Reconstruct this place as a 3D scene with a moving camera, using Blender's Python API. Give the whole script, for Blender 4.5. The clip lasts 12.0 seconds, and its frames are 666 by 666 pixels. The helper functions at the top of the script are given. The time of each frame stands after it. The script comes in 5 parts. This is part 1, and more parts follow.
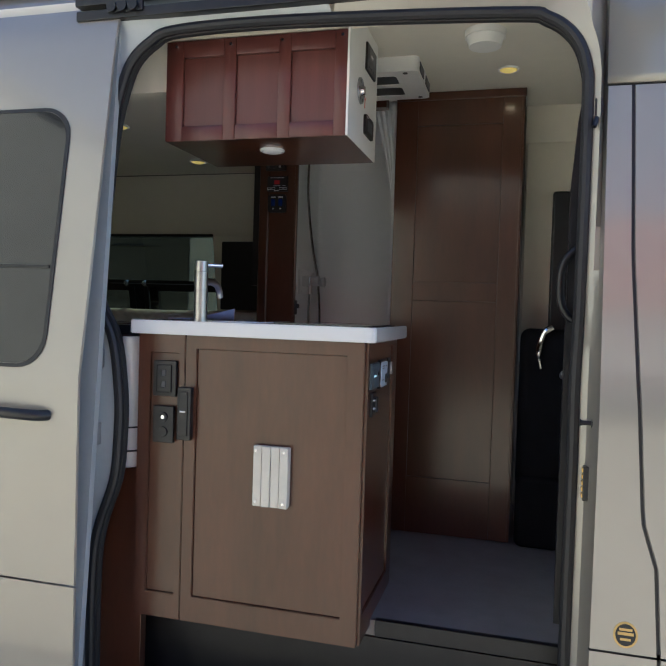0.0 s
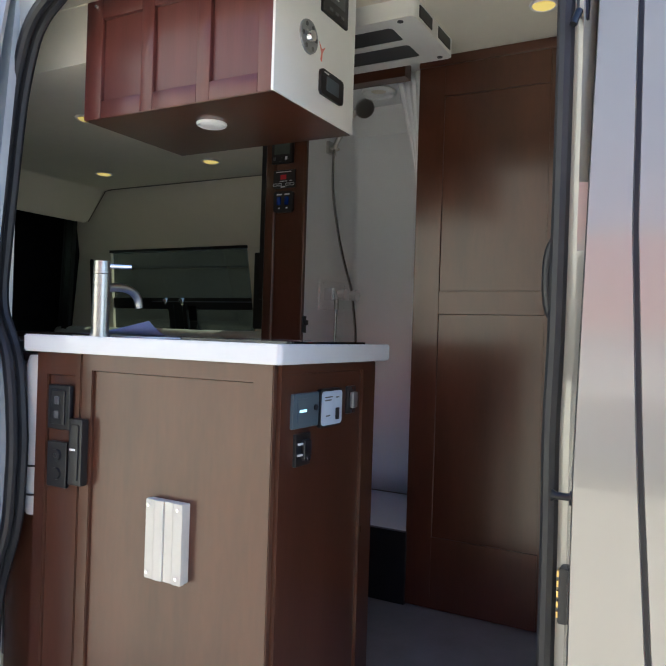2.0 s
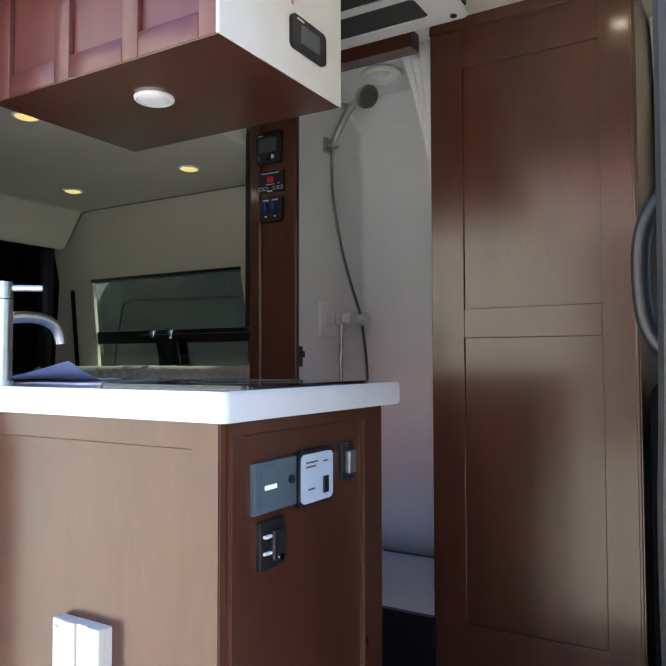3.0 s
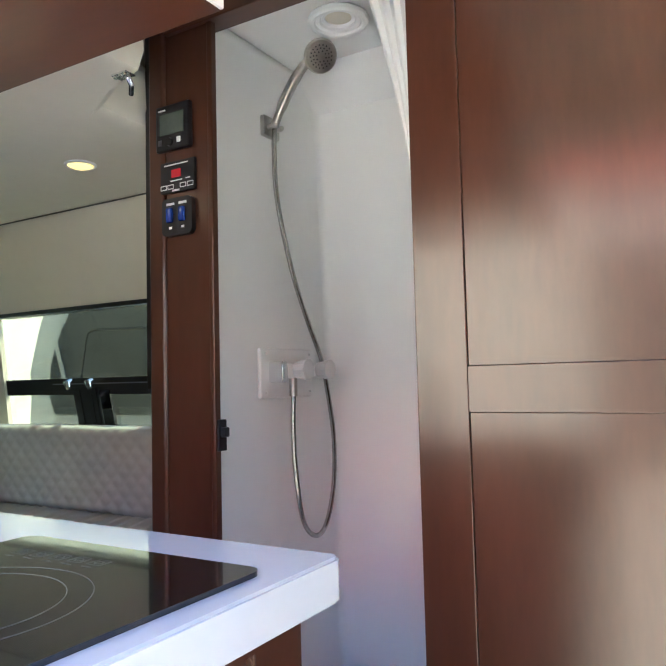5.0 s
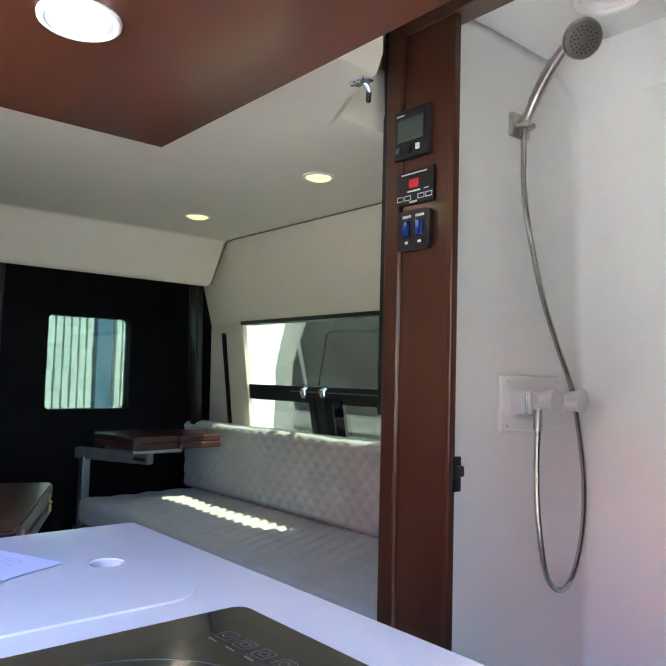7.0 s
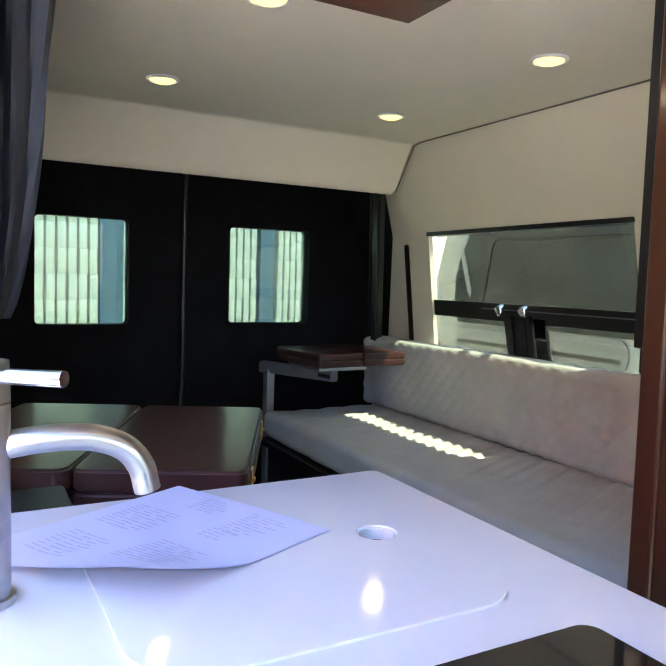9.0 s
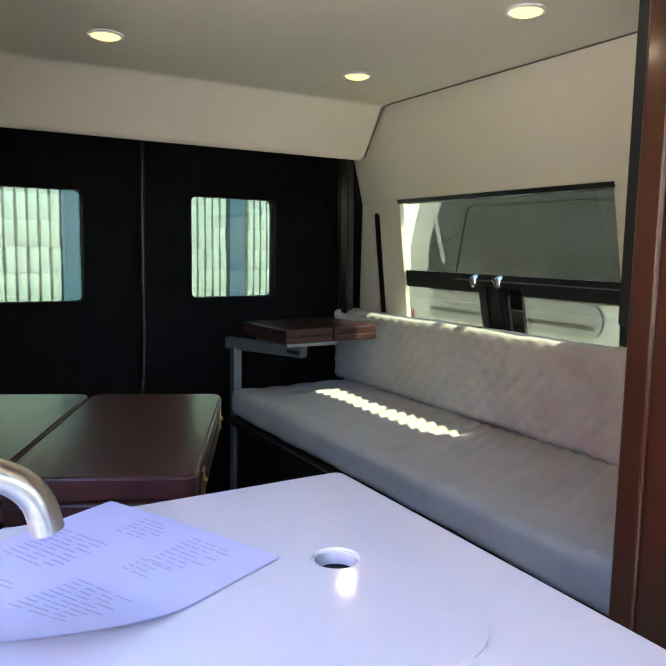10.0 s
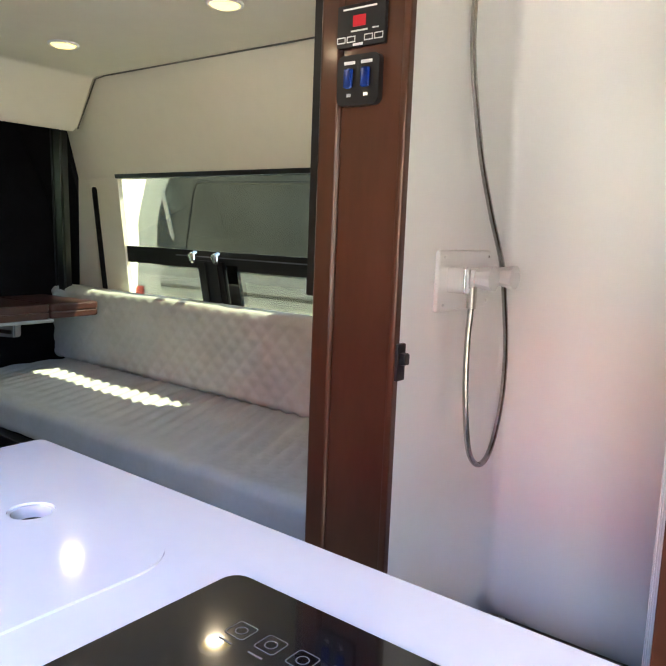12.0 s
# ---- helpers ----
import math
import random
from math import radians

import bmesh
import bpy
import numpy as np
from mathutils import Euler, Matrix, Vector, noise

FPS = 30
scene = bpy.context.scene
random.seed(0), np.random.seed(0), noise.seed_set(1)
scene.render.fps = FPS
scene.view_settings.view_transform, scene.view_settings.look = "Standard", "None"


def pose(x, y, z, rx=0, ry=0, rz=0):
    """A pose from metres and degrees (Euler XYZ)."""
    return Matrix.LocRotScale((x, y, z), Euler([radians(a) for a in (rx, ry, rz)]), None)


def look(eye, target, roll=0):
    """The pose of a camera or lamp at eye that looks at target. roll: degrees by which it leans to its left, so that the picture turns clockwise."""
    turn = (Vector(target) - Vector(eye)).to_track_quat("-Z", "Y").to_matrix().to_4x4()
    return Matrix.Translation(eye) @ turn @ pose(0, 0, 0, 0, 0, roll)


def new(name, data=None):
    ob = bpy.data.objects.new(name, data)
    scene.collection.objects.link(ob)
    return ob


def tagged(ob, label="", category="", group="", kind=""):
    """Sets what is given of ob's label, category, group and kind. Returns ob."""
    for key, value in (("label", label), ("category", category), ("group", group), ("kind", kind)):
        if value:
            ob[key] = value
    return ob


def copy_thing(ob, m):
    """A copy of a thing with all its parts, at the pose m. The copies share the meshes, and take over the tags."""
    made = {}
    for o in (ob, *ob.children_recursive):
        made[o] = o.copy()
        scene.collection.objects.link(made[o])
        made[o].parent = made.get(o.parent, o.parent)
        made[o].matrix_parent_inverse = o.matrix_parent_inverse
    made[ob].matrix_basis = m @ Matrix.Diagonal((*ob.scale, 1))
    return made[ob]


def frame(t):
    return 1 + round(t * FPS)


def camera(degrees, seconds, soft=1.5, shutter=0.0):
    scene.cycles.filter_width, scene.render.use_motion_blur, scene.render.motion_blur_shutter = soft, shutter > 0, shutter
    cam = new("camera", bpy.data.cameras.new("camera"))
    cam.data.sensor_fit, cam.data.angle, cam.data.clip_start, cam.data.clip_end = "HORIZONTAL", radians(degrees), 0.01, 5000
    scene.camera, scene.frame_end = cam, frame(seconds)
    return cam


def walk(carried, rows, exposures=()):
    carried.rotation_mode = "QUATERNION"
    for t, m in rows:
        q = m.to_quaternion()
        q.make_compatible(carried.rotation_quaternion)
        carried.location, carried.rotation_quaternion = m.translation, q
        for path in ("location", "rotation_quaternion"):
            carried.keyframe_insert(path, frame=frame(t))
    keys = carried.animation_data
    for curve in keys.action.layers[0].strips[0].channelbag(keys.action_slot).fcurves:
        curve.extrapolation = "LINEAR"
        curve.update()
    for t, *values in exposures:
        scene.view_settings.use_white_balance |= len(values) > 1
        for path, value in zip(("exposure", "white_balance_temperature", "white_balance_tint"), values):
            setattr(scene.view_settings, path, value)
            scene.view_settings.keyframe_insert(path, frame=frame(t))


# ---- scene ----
cam = camera(50.8, 12.0)
PATH = [
    (0, (0.255, 0.098, 1.662), (-0.27, 2.027, 1.601), 1.8),
    (0.5, (0.383, 0.283, 1.657), (-0.246, 2.182, 1.624), 1.9),
    (1, (0.47, 0.467, 1.668), (-0.254, 2.331, 1.656), 1.9),
    (1.5, (0.568, 0.644, 1.652), (-0.313, 2.44, 1.65), 1.9),
    (2, (0.616, 0.828, 1.644), (-0.342, 2.584, 1.646), 1.8),
    (2.5, (0.532, 1.052, 1.651), (-0.452, 2.792, 1.704), 1.2),
    (2.7, (0.493, 1.147, 1.655), (-0.501, 2.881, 1.722), 0.6),
    (4.3, (0.29, 1.772, 1.715), (-0.837, 3.419, 1.843), -1.9),
    (4.5, (0.249, 1.824, 1.74), (-0.874, 3.474, 1.868), -1.9),
    (5, (0.2, 1.956, 1.784), (-0.822, 3.67, 1.914), -1.4),
    (5.5, (0.205, 2.036, 1.815), (-0.701, 3.81, 1.99), 0.2),
    (6, (0.18, 2.05, 1.822), (-0.894, 3.728, 2.005), 1.4),
    (6.5, (0.137, 2.056, 1.838), (-1.195, 3.538, 2.015), 2.0),
    (7, (0.104, 2.062, 1.845), (-1.42, 3.35, 1.971), 1.5),
    (7.5, (0.048, 2.058, 1.846), (-1.602, 3.187, 1.882), 1.2),
    (7.7, (0.024, 2.051, 1.849), (-1.666, 3.121, 1.853), 1.0),
    (9.3, (-0.16, 2.037, 1.871), (-1.91, 2.992, 1.706), 1.6),
    (9.5, (-0.179, 2.057, 1.872), (-1.914, 3.035, 1.69), 1.6),
    (10, (-0.213, 2.109, 1.883), (-1.922, 3.12, 1.644), 1.0),
    (10.5, (-0.235, 2.162, 1.907), (-1.919, 3.206, 1.631), 0.3),
    (11, (-0.241, 2.179, 1.909), (-1.875, 3.292, 1.612), 0.2),
    (11.5, (-0.189, 2.145, 1.899), (-1.677, 3.45, 1.604), 1.1),
    (12, (-0.11, 2.087, 1.885), (-1.327, 3.649, 1.602), 2.2),
]
EXPO = [(0.0, 0.62, 5250, 12), (0.5, 0.82, 5250, 12), (1.5, 1.08, 5250, 12), (2.7, 1.72, 5200, 13), (4.3, 2.85, 5050, 13), (4.7, 3.05, 5150, 13), (5.5, 3.25, 5300, 16), (6.5, 3.3, 5150, 15), (7.5, 3.4, 5250, 16), (9.5, 3.5, 5650, 18), (10.5, 3.5, 5700, 18), (11.3, 3.6, 5750, 17), (12.0, 3.75, 5800, 16)]
walk(cam, [(t, look(eye, target, roll)) for t, eye, target, roll in PATH], EXPO)

# ---- daylight ----
SUN_WAY = Vector((-0.44, -0.32, -0.71)).normalized()
world = bpy.data.worlds.new("world")
scene.world = world
world.use_nodes = True
wn = world.node_tree.nodes
sky = wn.new("ShaderNodeTexSky")
sky.sky_type, sky.sun_disc = "NISHITA", False
sky.sun_elevation = math.asin(-SUN_WAY.z)
sky.sun_rotation = math.atan2(-SUN_WAY.x, -SUN_WAY.y)
wn["Background"].inputs[1].default_value = 0.15
world.node_tree.links.new(sky.outputs[0], wn["Background"].inputs[0])
sun_data = bpy.data.lights.new("sun", "SUN")
sun_data.energy, sun_data.angle, sun_data.color = 5.0, radians(0.53), (1.0, 0.91, 0.63)
sun = new("sun", sun_data)
sun.matrix_world = look((2, 2, 8), Vector((2, 2, 8)) + SUN_WAY)


# ---- materials ----
def mat(name, base, rough=0.5, metal=0.0, var=0.12, scale=6.0, bump=0.0, bump_scale=60.0, coat=0.0, stretch=(1, 1, 1), spec=0.5, other=None, detail=4.0, rough_var=0.0, coat_rough=0.12, coat_ior=1.5, sheen_tint=(1, 1, 1)):
    """A surface with a broad and a fine variation of its colour, and fine relief."""
    m = bpy.data.materials.new(name)
    m.use_nodes = True
    n, l = m.node_tree.nodes, m.node_tree.links
    b = n["Principled BSDF"]
    b.inputs["Roughness"].default_value = rough
    b.inputs["Metallic"].default_value = metal
    b.inputs["Coat Weight"].default_value = coat
    b.inputs["Coat Roughness"].default_value = coat_rough
    b.inputs["Coat IOR"].default_value = coat_ior
    b.inputs["Specular IOR Level"].default_value = spec
    b.inputs["Specular Tint"].default_value = (*sheen_tint, 1)
    tc, mp = n.new("ShaderNodeTexCoord"), n.new("ShaderNodeMapping")
    mp.inputs["Scale"].default_value = stretch
    l.new(tc.outputs["Object"], mp.inputs[0])
    broad, fine = n.new("ShaderNodeTexNoise"), n.new("ShaderNodeTexNoise")
    broad.inputs["Scale"].default_value, broad.inputs["Detail"].default_value = scale, detail
    fine.inputs["Scale"].default_value, fine.inputs["Detail"].default_value = scale * 9, 3.0
    for t in (broad, fine):
        l.new(mp.outputs[0], t.inputs["Vector"])
    add = n.new("ShaderNodeMath")
    add.operation = "MULTIPLY_ADD"
    add.inputs[1].default_value = 0.35
    l.new(fine.outputs[0], add.inputs[0])
    l.new(broad.outputs[0], add.inputs[2])
    ramp = n.new("ShaderNodeMapRange")
    ramp.inputs[1].default_value, ramp.inputs[2].default_value = 0.35, 0.95
    l.new(add.outputs[0], ramp.inputs[0])
    mix = n.new("ShaderNodeMix")
    mix.data_type = "RGBA"
    second = other or tuple(c * (1 - 2 * var) for c in base)
    mix.inputs[6].default_value = (*second, 1)
    mix.inputs[7].default_value = (*[min(1, c * (1 + var * 0.5)) for c in base], 1)
    l.new(ramp.outputs[0], mix.inputs[0])
    l.new(mix.outputs[2], b.inputs["Base Color"])
    if rough_var:
        rr = n.new("ShaderNodeMapRange")
        rr.inputs[3].default_value, rr.inputs[4].default_value = rough - rough_var, rough + rough_var
        l.new(broad.outputs[0], rr.inputs[0])
        l.new(rr.outputs[0], b.inputs["Roughness"])
    if bump:
        bt, bp = n.new("ShaderNodeTexNoise"), n.new("ShaderNodeBump")
        bt.inputs["Scale"].default_value, bt.inputs["Detail"].default_value = bump_scale, 3.0
        bp.inputs["Strength"].default_value, bp.inputs["Distance"].default_value = bump, 0.002
        l.new(mp.outputs[0], bt.inputs["Vector"])
        l.new(bt.outputs[0], bp.inputs["Height"])
        l.new(bp.outputs[0], b.inputs["Normal"])
    return m


def glow(name, colour, strength):
    m = bpy.data.materials.new(name)
    m.use_nodes = True
    b = m.node_tree.nodes["Principled BSDF"]
    b.inputs["Base Color"].default_value = (*colour, 1)
    b.inputs["Emission Color"].default_value = (*colour, 1)
    b.inputs["Emission Strength"].default_value = strength
    return m


def glass(name, tint, rough=0.0, mixing=0.25):
    """Thin tinted glass: lets light through and mirrors by its angle."""
    m = bpy.data.materials.new(name)
    m.use_nodes = True
    n, l = m.node_tree.nodes, m.node_tree.links
    n.remove(n["Principled BSDF"])
    tr, gl, mx, fr = n.new("ShaderNodeBsdfTransparent"), n.new("ShaderNodeBsdfGlossy"), n.new("ShaderNodeMixShader"), n.new("ShaderNodeLayerWeight")
    tr.inputs[0].default_value = (*tint, 1)
    gl.inputs["Roughness"].default_value = rough
    fr.inputs["Blend"].default_value = 0.5
    power, level = n.new("ShaderNodeMath"), n.new("ShaderNodeMath")
    power.operation, level.operation = "POWER", "MULTIPLY_ADD"
    power.inputs[1].default_value = 5.0
    level.inputs[1].default_value, level.inputs[2].default_value = 0.9, mixing * 0.15
    l.new(fr.outputs["Facing"], power.inputs[0])
    l.new(power.outputs[0], level.inputs[0])
    l.new(level.outputs[0], mx.inputs[0])
    l.new(tr.outputs[0], mx.inputs[1])
    l.new(gl.outputs[0], mx.inputs[2])
    l.new(mx.outputs[0], n["Material Output"].inputs[0])
    return m


WOOD = mat("stained_wood", (0.080, 0.0275, 0.0155), 0.29, var=0.2, scale=2.4, stretch=(4, 4, 0.8), coat=0.55, coat_rough=0.14, spec=0.5, sheen_tint=(1.0, 0.90, 0.74), rough_var=0.03)
WOOD_H = mat("stained_wood_level", (0.080, 0.0275, 0.0155), 0.29, var=0.2, scale=2.4, stretch=(0.8, 4, 4), coat=0.55, coat_rough=0.14, spec=0.5, sheen_tint=(1.0, 0.90, 0.74), rough_var=0.03)
# The same stained wood, a red building's reflection put into its colour.
RED_LIT_WOOD = mat("stained_wood_red_reflection", (0.125, 0.038, 0.031), 0.38, var=0.12, scale=3.0, stretch=(9, 9, 0.7), bump=0.1, bump_scale=40, coat=0.2, rough_var=0.04)
CASE = mat("case_wood", (0.060, 0.024, 0.020), 0.3, var=0.22, scale=5.0, stretch=(1, 6, 6), bump=0.06, coat=0.3, rough_var=0.05)
WHITE = mat("white_laminate", (0.83, 0.82, 0.79), 0.4, var=0.03, scale=3, bump=0.05, bump_scale=200)
CREAM = mat("cream_panel", (0.76, 0.71, 0.59), 0.62, var=0.04, scale=2.5, bump=0.18, bump_scale=300)
CEIL = mat("ceiling_fabric", (0.78, 0.735, 0.63), 0.75, var=0.04, scale=2.5, bump=0.2, bump_scale=400)
STONE = mat("white_worktop", (0.68, 0.68, 0.69), 0.09, var=0.025, scale=8, coat=0.4)
SHOWER = mat("shower_plastic", (0.84, 0.84, 0.83), 0.28, var=0.02, scale=2, bump=0.03, bump_scale=12)
PAINT = mat("beige_car_paint", (0.36, 0.335, 0.285), 0.3, metal=0.3, var=0.03, scale=2, coat=1.0, coat_rough=0.05)
# The van's beige paint with the reflected sky's blue put into the colour.
SKY_JAMB = mat("sky_tinted_jamb", (0.42, 0.455, 0.47), 0.3, metal=0.0, var=0.06, scale=5, coat=1.0, coat_rough=0.1)
RUBBER = mat("black_rubber", (0.018, 0.018, 0.02), 0.5, var=0.2, scale=30, bump=0.1)
BLACK = mat("black_plastic", (0.012, 0.012, 0.014), 0.35, var=0.2, scale=25, bump=0.06, bump_scale=200)
FABRIC = mat("black_fabric", (0.007, 0.007, 0.009), 0.9, var=0.3, scale=14, bump=0.3, bump_scale=250, spec=0.2)
GREY_CLOTH = mat("grey_upholstery", (0.50, 0.52, 0.51), 0.82, var=0.08, scale=9, bump=0.35, bump_scale=420)
CURTAIN = mat("slate_curtain", (0.03, 0.033, 0.045), 0.6, var=0.25, scale=9, bump=0.3, bump_scale=150)
CHROME = mat("brushed_nickel", (0.56, 0.54, 0.50), 0.30, metal=1.0, var=0.06, scale=14, stretch=(1, 1, 12))
HOSE = mat("steel_hose", (0.46, 0.45, 0.43), 0.24, metal=1.0, var=0.15, scale=90)
POLISHED = mat("polished_chrome", (0.82, 0.82, 0.83), 0.08, metal=1.0, var=0.03, scale=10)
STEEL = mat("grey_steel", (0.34, 0.35, 0.37), 0.38, metal=0.8, var=0.1, scale=18)
BRASS = mat("brass", (0.75, 0.52, 0.17), 0.28, metal=1.0, var=0.1, scale=30)
BLACK_GLASS = mat("black_glass", (0.006, 0.006, 0.007), 0.04, var=0.1, scale=6, coat=0.5)
VINYL = mat("grey_vinyl_floor", (0.22, 0.205, 0.20), 0.5, var=0.1, scale=12, bump=0.15, bump_scale=160)
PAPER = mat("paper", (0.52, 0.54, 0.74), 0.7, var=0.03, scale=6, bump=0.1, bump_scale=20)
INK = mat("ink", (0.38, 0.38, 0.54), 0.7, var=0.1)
PRINT = mat("white_print", (0.75, 0.75, 0.75), 0.5, var=0.02)
DIM = mat("grey_print", (0.085, 0.085, 0.09), 0.4, var=0.05)
LCD = mat("lcd", (0.10, 0.12, 0.10), 0.18, var=0.1, scale=20)
BLUE = mat("blue_switch", (0.008, 0.035, 0.24), 0.2, var=0.15, scale=40, coat=0.5)
RED_LED = glow("red_display", (0.30, 0.008, 0.012), 0.07)
LIGHT_BLUE = mat("pale_blue_plate", (0.52, 0.60, 0.72), 0.35, var=0.05, scale=20)
# Kept dark so the added doors give dark shapes in reflections.
DARK_REFLECTED = mat("dark_for_reflections", (0.045, 0.045, 0.05), 0.5, var=0.15, scale=2)
SLATE = mat("slate_plate", (0.09, 0.12, 0.14), 0.3, var=0.1, scale=20)
GOLD = mat("gold_print", (0.62, 0.42, 0.13), 0.4, var=0.1, scale=40)
LAMP = glow("lamp_face", (1.0, 0.72, 0.17), 0.24)
LENS = mat("lamp_lens", (0.82, 0.82, 0.83), 0.3, var=0.02)
CLEAR = mat("clear_knob", (0.74, 0.74, 0.74), 0.1, var=0.03, spec=0.7)
PANE = glass("window_pane", (0.25, 0.31, 0.28), mixing=0.2)
SIDE_PANE = glass("side_pane", (0.41, 0.43, 0.37), mixing=0.2)
SCREEN = glass("windscreen", (0.62, 0.64, 0.62), mixing=0.2)
SMOKED = mat("smoked_glass", (0.040, 0.044, 0.046), 0.2, var=0.45, scale=2.2, spec=0.35, detail=8.0, other=(0.012, 0.014, 0.015))
GROUND = mat("pale_gravel", (0.56, 0.505, 0.415), 0.9, var=0.16, scale=1.3, bump=0.5, bump_scale=25)
BLOCK = mat("painted_block", (0.62, 0.60, 0.52), 0.85, var=0.08, scale=7, bump=0.4, bump_scale=40)
BLUE_PAINT = mat("blue_grey_paint", (0.10, 0.15, 0.21), 0.6, var=0.1, scale=5)
RED_PAINT = mat("red_paint", (0.55, 0.05, 0.03), 0.45, var=0.06, scale=3)
WALL_WHITE = mat("white_render", (0.72, 0.69, 0.62), 0.85, var=0.06, scale=2, bump=0.3)
ROOFING = mat("roof_sheet", (0.3, 0.3, 0.3), 0.6, var=0.1, scale=3)
VAN_WHITE = mat("silver_car_paint", (0.40, 0.42, 0.42), 0.25, var=0.04, scale=2, coat=0.6)


# ---- mesh helpers ----
def box(bm, x0, x1, y0, y1, z0, z1, bevel=0.0, seg=2):
    """A box, its edges rounded by bevel."""
    made = bmesh.ops.create_cube(bm, size=1)["verts"]
    bmesh.ops.scale(bm, vec=(x1 - x0, y1 - y0, z1 - z0), verts=made)
    bmesh.ops.translate(bm, vec=((x0 + x1) / 2, (y0 + y1) / 2, (z0 + z1) / 2), verts=made)
    if bevel:
        edges = list({e for v in made for e in v.link_edges})
        bmesh.ops.bevel(bm, geom=edges, offset=bevel, segments=seg, affect="EDGES", profile=0.5)
    return bm


def boxed(*a, **k):
    return box(bmesh.new(), *a, **k)


def tube(bm, pts, r, sides=10, squash=None):
    """A round bar along a line of points; squash scales its two half widths."""
    pts = [Vector(p) for p in pts]
    rings, side = [], None
    for i, p in enumerate(pts):
        d = (pts[min(i + 1, len(pts) - 1)] - pts[max(i - 1, 0)]).normalized()
        if side is None:
            side = d.orthogonal().normalized()
        side = (side - d * side.dot(d)).normalized()
        up = d.cross(side)
        rr = r[i] if isinstance(r, (list, tuple)) else r
        rings.append([bm.verts.new(p + side * rr * math.cos(a) + up * rr * math.sin(a)) for a in [2 * math.pi * k / sides for k in range(sides)]])
    for a, b in zip(rings, rings[1:]):
        for k in range(sides):
            bm.faces.new((a[k], a[(k + 1) % sides], b[(k + 1) % sides], b[k]))
    bm.faces.new(rings[0][::-1])
    bm.faces.new(rings[-1])
    return bm


def smooth_line(pts, n=6):
    """A Catmull-Rom curve through the points."""
    P = [Vector(p) for p in pts]
    P = [P[0] * 2 - P[1]] + P + [P[-1] * 2 - P[-2]]
    out = []
    for i in range(1, len(P) - 2):
        for k in range(n):
            t = k / n
            a, b, c, d = P[i - 1], P[i], P[i + 1], P[i + 2]
            out.append(0.5 * (2 * b + (c - a) * t + (2 * a - 5 * b + 4 * c - d) * t * t + (3 * b - a - 3 * c + d) * t ** 3))
    return out + [P[-2]]


def disc(bm, c, r, depth, way="z", sides=28, r2=None, bevel=0.0):
    """A drum round c, from c along way by depth, r at its start and r2 at its end."""
    made = bmesh.ops.create_cone(bm, cap_ends=True, segments=sides, radius1=r, radius2=r if r2 is None else r2, depth=abs(depth))["verts"]
    bmesh.ops.translate(bm, vec=(0, 0, abs(depth) / 2), verts=made)
    d = Vector({"x": (1, 0, 0), "y": (0, 1, 0), "z": (0, 0, 1)}[way]) * (1 if depth > 0 else -1)
    bmesh.ops.rotate(bm, cent=(0, 0, 0), matrix=Vector((0, 0, 1)).rotation_difference(d).to_matrix(), verts=made)
    bmesh.ops.translate(bm, vec=c, verts=made)
    return bm


def round_rect(x0, x1, y0, y1, r, n=6):
    out = []
    for cx, cy, a0 in ((x1 - r, y1 - r, 0), (x0 + r, y1 - r, 90), (x0 + r, y0 + r, 180), (x1 - r, y0 + r, 270)):
        for k in range(n + 1):
            a = radians(a0 + 90 * k / n)
            out.append((cx + r * math.cos(a), cy + r * math.sin(a)))
    return out


def plate(bm, outline, lo, hi, axes="xyz", holes=()):
    """A flat plate with rounded outline and holes; outline in the first two axes, thickness lo to hi along the third."""
    where = ["xyz".index(c) for c in axes]

    def at(u, v, w):
        p = [0, 0, 0]
        p[where[0]], p[where[1]], p[where[2]] = u, v, w
        return p
    tmp = bmesh.new()
    loops = []
    for ring in (outline, *holes):
        vs = [tmp.verts.new(at(u, v, lo)) for u, v in ring]
        loops.append([tmp.edges.new((vs[i], vs[(i + 1) % len(vs)])) for i in range(len(vs))])
    bmesh.ops.triangle_fill(tmp, use_beauty=True, use_dissolve=False, edges=[e for q in loops for e in q])
    got = bmesh.ops.extrude_face_region(tmp, geom=tmp.faces[:])
    shift = [0, 0, 0]
    shift[where[2]] = hi - lo
    bmesh.ops.translate(tmp, vec=shift, verts=[g for g in got["geom"] if isinstance(g, bmesh.types.BMVert)])
    bmesh.ops.recalc_face_normals(tmp, faces=tmp.faces[:])
    me = bpy.data.meshes.new("tmp")
    tmp.to_mesh(me)
    tmp.free()
    bm.from_mesh(me)
    bpy.data.meshes.remove(me)
    return bm


def flat_ring(bm, outer, inner, lo, hi, axes="xyz"):
    """A flat frame between two outlines with the same count of points."""
    where = ["xyz".index(c) for c in axes]
    rows = []
    for (u, v), (p, q) in zip(outer, inner):
        four = []
        for a, b, w in ((u, v, lo), (p, q, lo), (p, q, hi), (u, v, hi)):
            c = [0, 0, 0]
            c[where[0]], c[where[1]], c[where[2]] = a, b, w
            four.append(bm.verts.new(c))
        rows.append(four)
    for k in range(len(rows)):
        a, b = rows[k], rows[(k + 1) % len(rows)]
        for j in range(4):
            bm.faces.new((a[j], a[(j + 1) % 4], b[(j + 1) % 4], b[j]))
    bmesh.ops.recalc_face_normals(bm, faces=bm.faces[:])
    return bm


